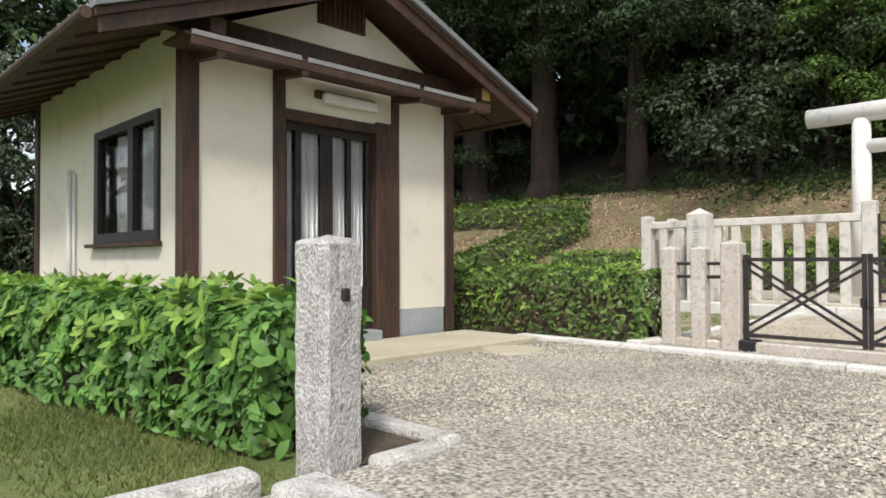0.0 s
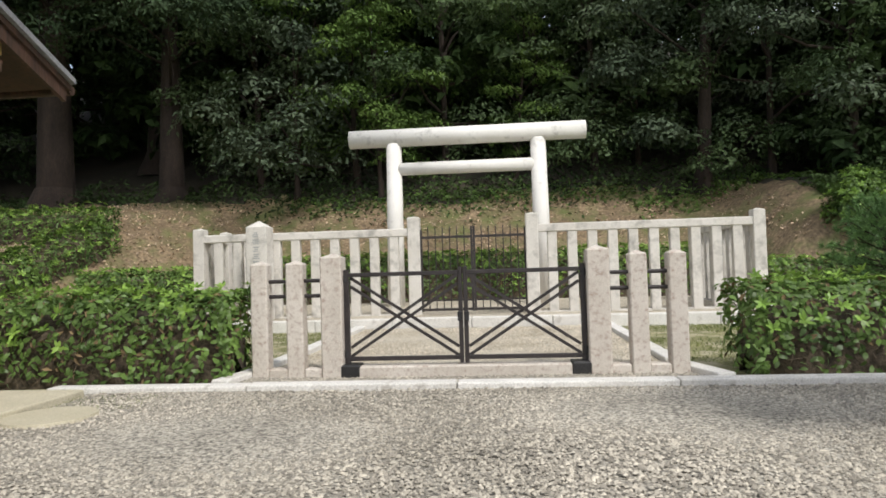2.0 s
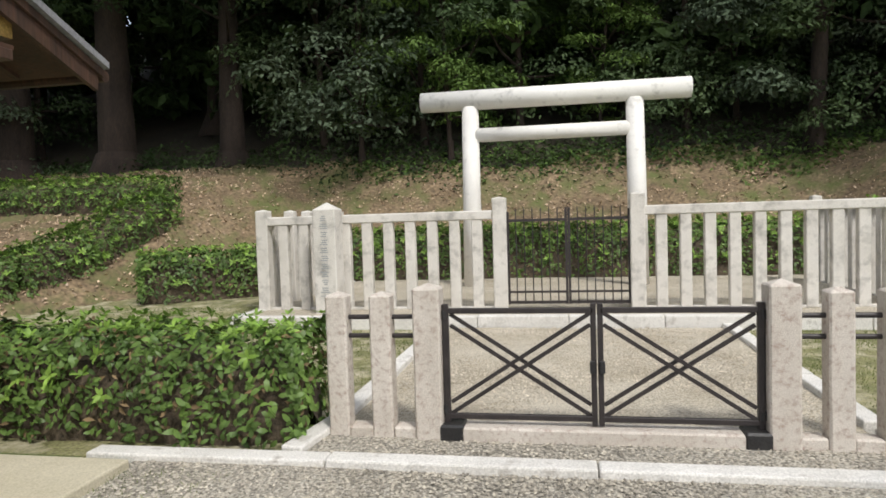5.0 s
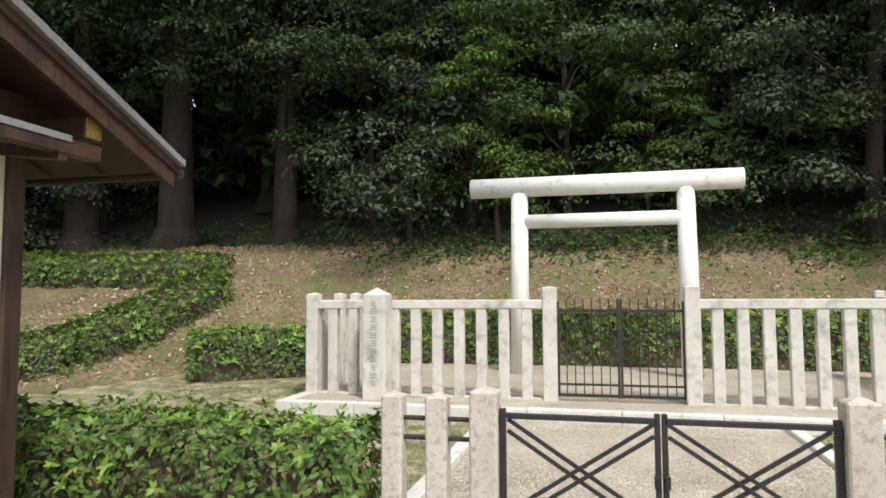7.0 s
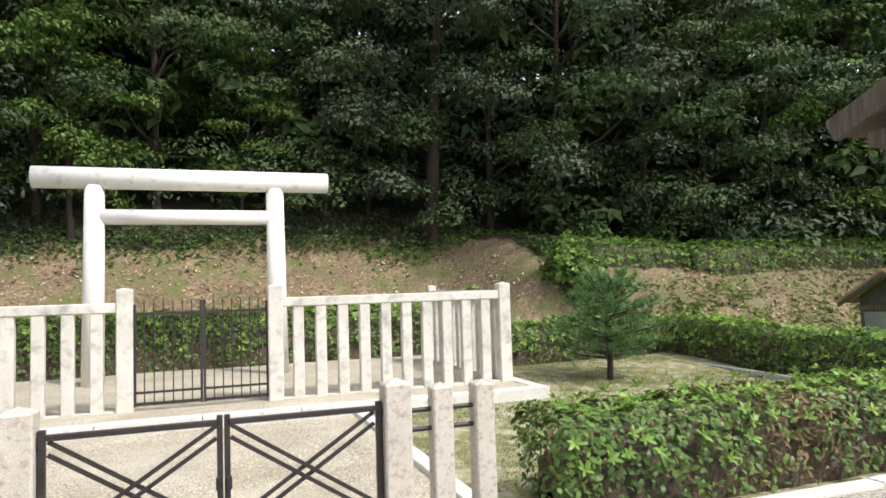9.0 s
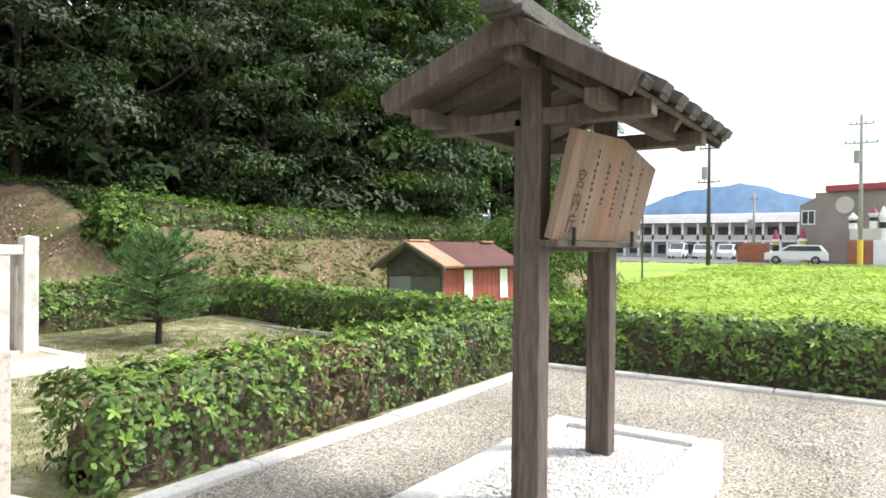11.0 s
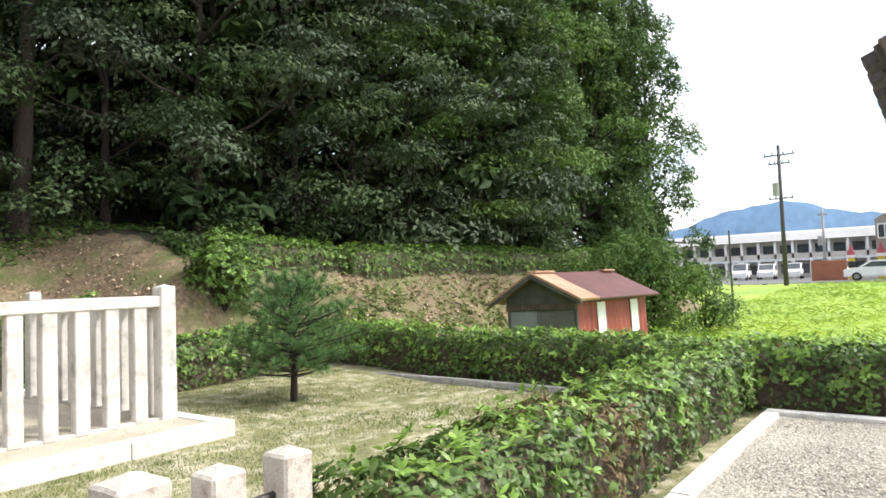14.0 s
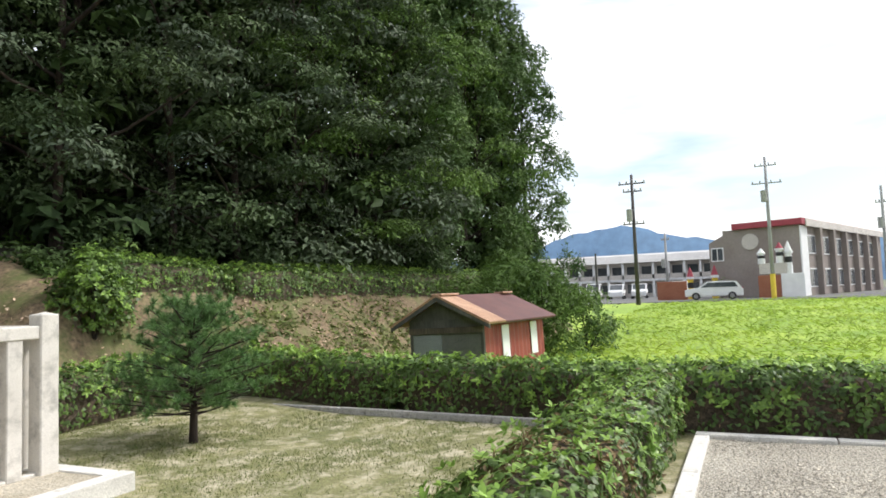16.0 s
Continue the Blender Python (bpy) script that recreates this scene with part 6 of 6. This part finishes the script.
def car(x, y, turn, material, label, L=4.5, H=1.55):
    """A small van-like car: body with a glasshouse, four wheels."""
    c = thing("car", x, y, ROADZ + 0.02, label, "car", "parked cars")
    body = prism([(-L / 2, 0.30), (-L / 2, 0.75), (-L / 2 + 0.15, 0.92), (-L / 2 + 1.0, 1.02), (-L / 2 + 1.75, H - 0.04), (-L / 2 + 2.4, H), (L / 2 - 0.5, H - 0.04), (L / 2 - 0.12, 1.0), (L / 2, 0.85), (L / 2, 0.30)], "y", -0.82, 0.82)
    bmesh.ops.bevel(body, geom=[e for e in body.edges if abs(e.verts[0].co.y - e.verts[1].co.y) < 1e-4], offset=0.06, segments=2, affect="EDGES")
    part("body", body, material, c, smooth=False)
    part("side_glass", prism([(-L / 2 + 1.25, 1.04), (-L / 2 + 1.85, H - 0.12), (L / 2 - 0.62, H - 0.12), (L / 2 - 0.40, 1.04)], "y", -0.832, 0.832), DARKGLASS, c)
    part("windscreen", bar((-L / 2 + 1.05, 0, 1.06), (-L / 2 + 1.70, 0, H - 0.06), 1.4, 0.03), DARKGLASS, c)
    for wx in (-L / 2 + 0.85, L / 2 - 0.85):
        for wy in (-0.78, 0.78):
            w = part("wheel", rod((wx, wy - 0.09, 0.32), (wx, wy + 0.09, 0.32), 0.32, None, 18), TYRE, c)
            part("rim", rod((wx, wy - 0.10, 0.32), (wx, wy + 0.10, 0.32), 0.19, None, 14), GREYMETAL, w)
    part("headlight", block(-L / 2 - 0.01, -L / 2 + 0.2, -0.80, -0.5, 0.72, 0.86, 0.02), WHITE, c)
    part("headlight", block(-L / 2 - 0.01, -L / 2 + 0.2, 0.5, 0.80, 0.72, 0.86, 0.02), WHITE, c)
    part("tail_light", block(L / 2 - 0.1, L / 2 + 0.01, 0.55, 0.8, 0.8, 1.0, 0.01), CRIMSON, c)
    c.matrix_basis = pose(x, y, ROADZ + 0.02, 0, 0, turn)
    return c


car(60.5, 1.7, -88, WHITE, "white compact car parked by the field")
car(66.0, -15.8, -110, BLACK, "dark car parked beside the building")
car(80.0, 10.6, 5, WHITE, "white car parked before the long building", 4.2, 1.7)
car(80.0, 13.2, 5, WHITE, "white car parked before the long building", 4.2, 1.7)
car(80.0, 15.9, 5, WHITE, "white van parked before the long building", 4.4, 1.85)
car(76.0, 5.8, 5, WHITE, "white light truck parked before the long building", 4.0, 1.8)


def utility_pole(x, y, z0, top, material, label, arms, guard=False):
    p = thing("utility_pole", x, y, z0, label, "utility pole", "utility poles")
    part("shaft", rod((0, 0, -0.5), (0, 0, top - z0), 0.17, 0.10, 12), material, p, smooth=True)
    for zz, w in arms:
        part("cross_arm", bar((0.0, -w / 2, zz - z0), (0.0, w / 2, zz - z0), 0.09, 0.09), material, p)
        for k in (-0.45, -0.15, 0.2, 0.45):
            part("insulator", rod((0, k * w, zz - z0), (0, k * w, zz - z0 + 0.22), 0.05, None, 8), POLEGREY, p)
    part("transformer", rod((-0.3, 0.25, top - z0 - 3.6), (-0.3, 0.25, top - z0 - 2.7), 0.22, None, 12), POLEGREY, p, "grey pole transformer")
    if guard:
        part("guard", rod((0, 0, 0.0), (0, 0, 2.0), 0.19, None, 12), YELLOW, p, "yellow pole guard")
    return p


utility_pole(52.0, 6.65, 0.45, 10.4, POLE, "dark utility pole with cross arms and transformer", ((9.7, 2.0), (9.1, 1.4), (6.6, 1.6)))
utility_pole(58.0, -2.75, 0.45, 11.7, POLEGREY, "grey utility pole with a yellow guard", ((11.0, 1.6), (9.6, 2.2)), True)
utility_pole(72.0, 6.6, 0.5, 7.3, POLEGREY, "thin grey lamp pole by the car park", ((6.6, 0.8),))
utility_pole(66.0, -11.6, 0.5, 9.6, POLEGREY, "grey utility pole beside the building", ((8.2, 1.0),))
post = thing("thin_post", 33.0, 5.75, 0.1, "thin dark post at the field edge", "post")
part("shaft", rod((0, 0, -0.2), (0, 0, 3.4), 0.045, 0.04, 8), POLE, post)

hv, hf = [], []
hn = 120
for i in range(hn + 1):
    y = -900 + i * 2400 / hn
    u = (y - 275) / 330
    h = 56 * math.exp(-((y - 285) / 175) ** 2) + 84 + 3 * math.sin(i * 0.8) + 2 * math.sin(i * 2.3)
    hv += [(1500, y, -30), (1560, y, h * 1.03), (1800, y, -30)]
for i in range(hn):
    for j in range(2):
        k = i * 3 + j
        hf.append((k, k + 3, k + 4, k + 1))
tagged(new("distant_hill", mesh_object("distant_hill", hv, hf, HILL_HAZE, True)), "wooded hill on the horizon with haze blue in its colour", "hill", kind="structure")
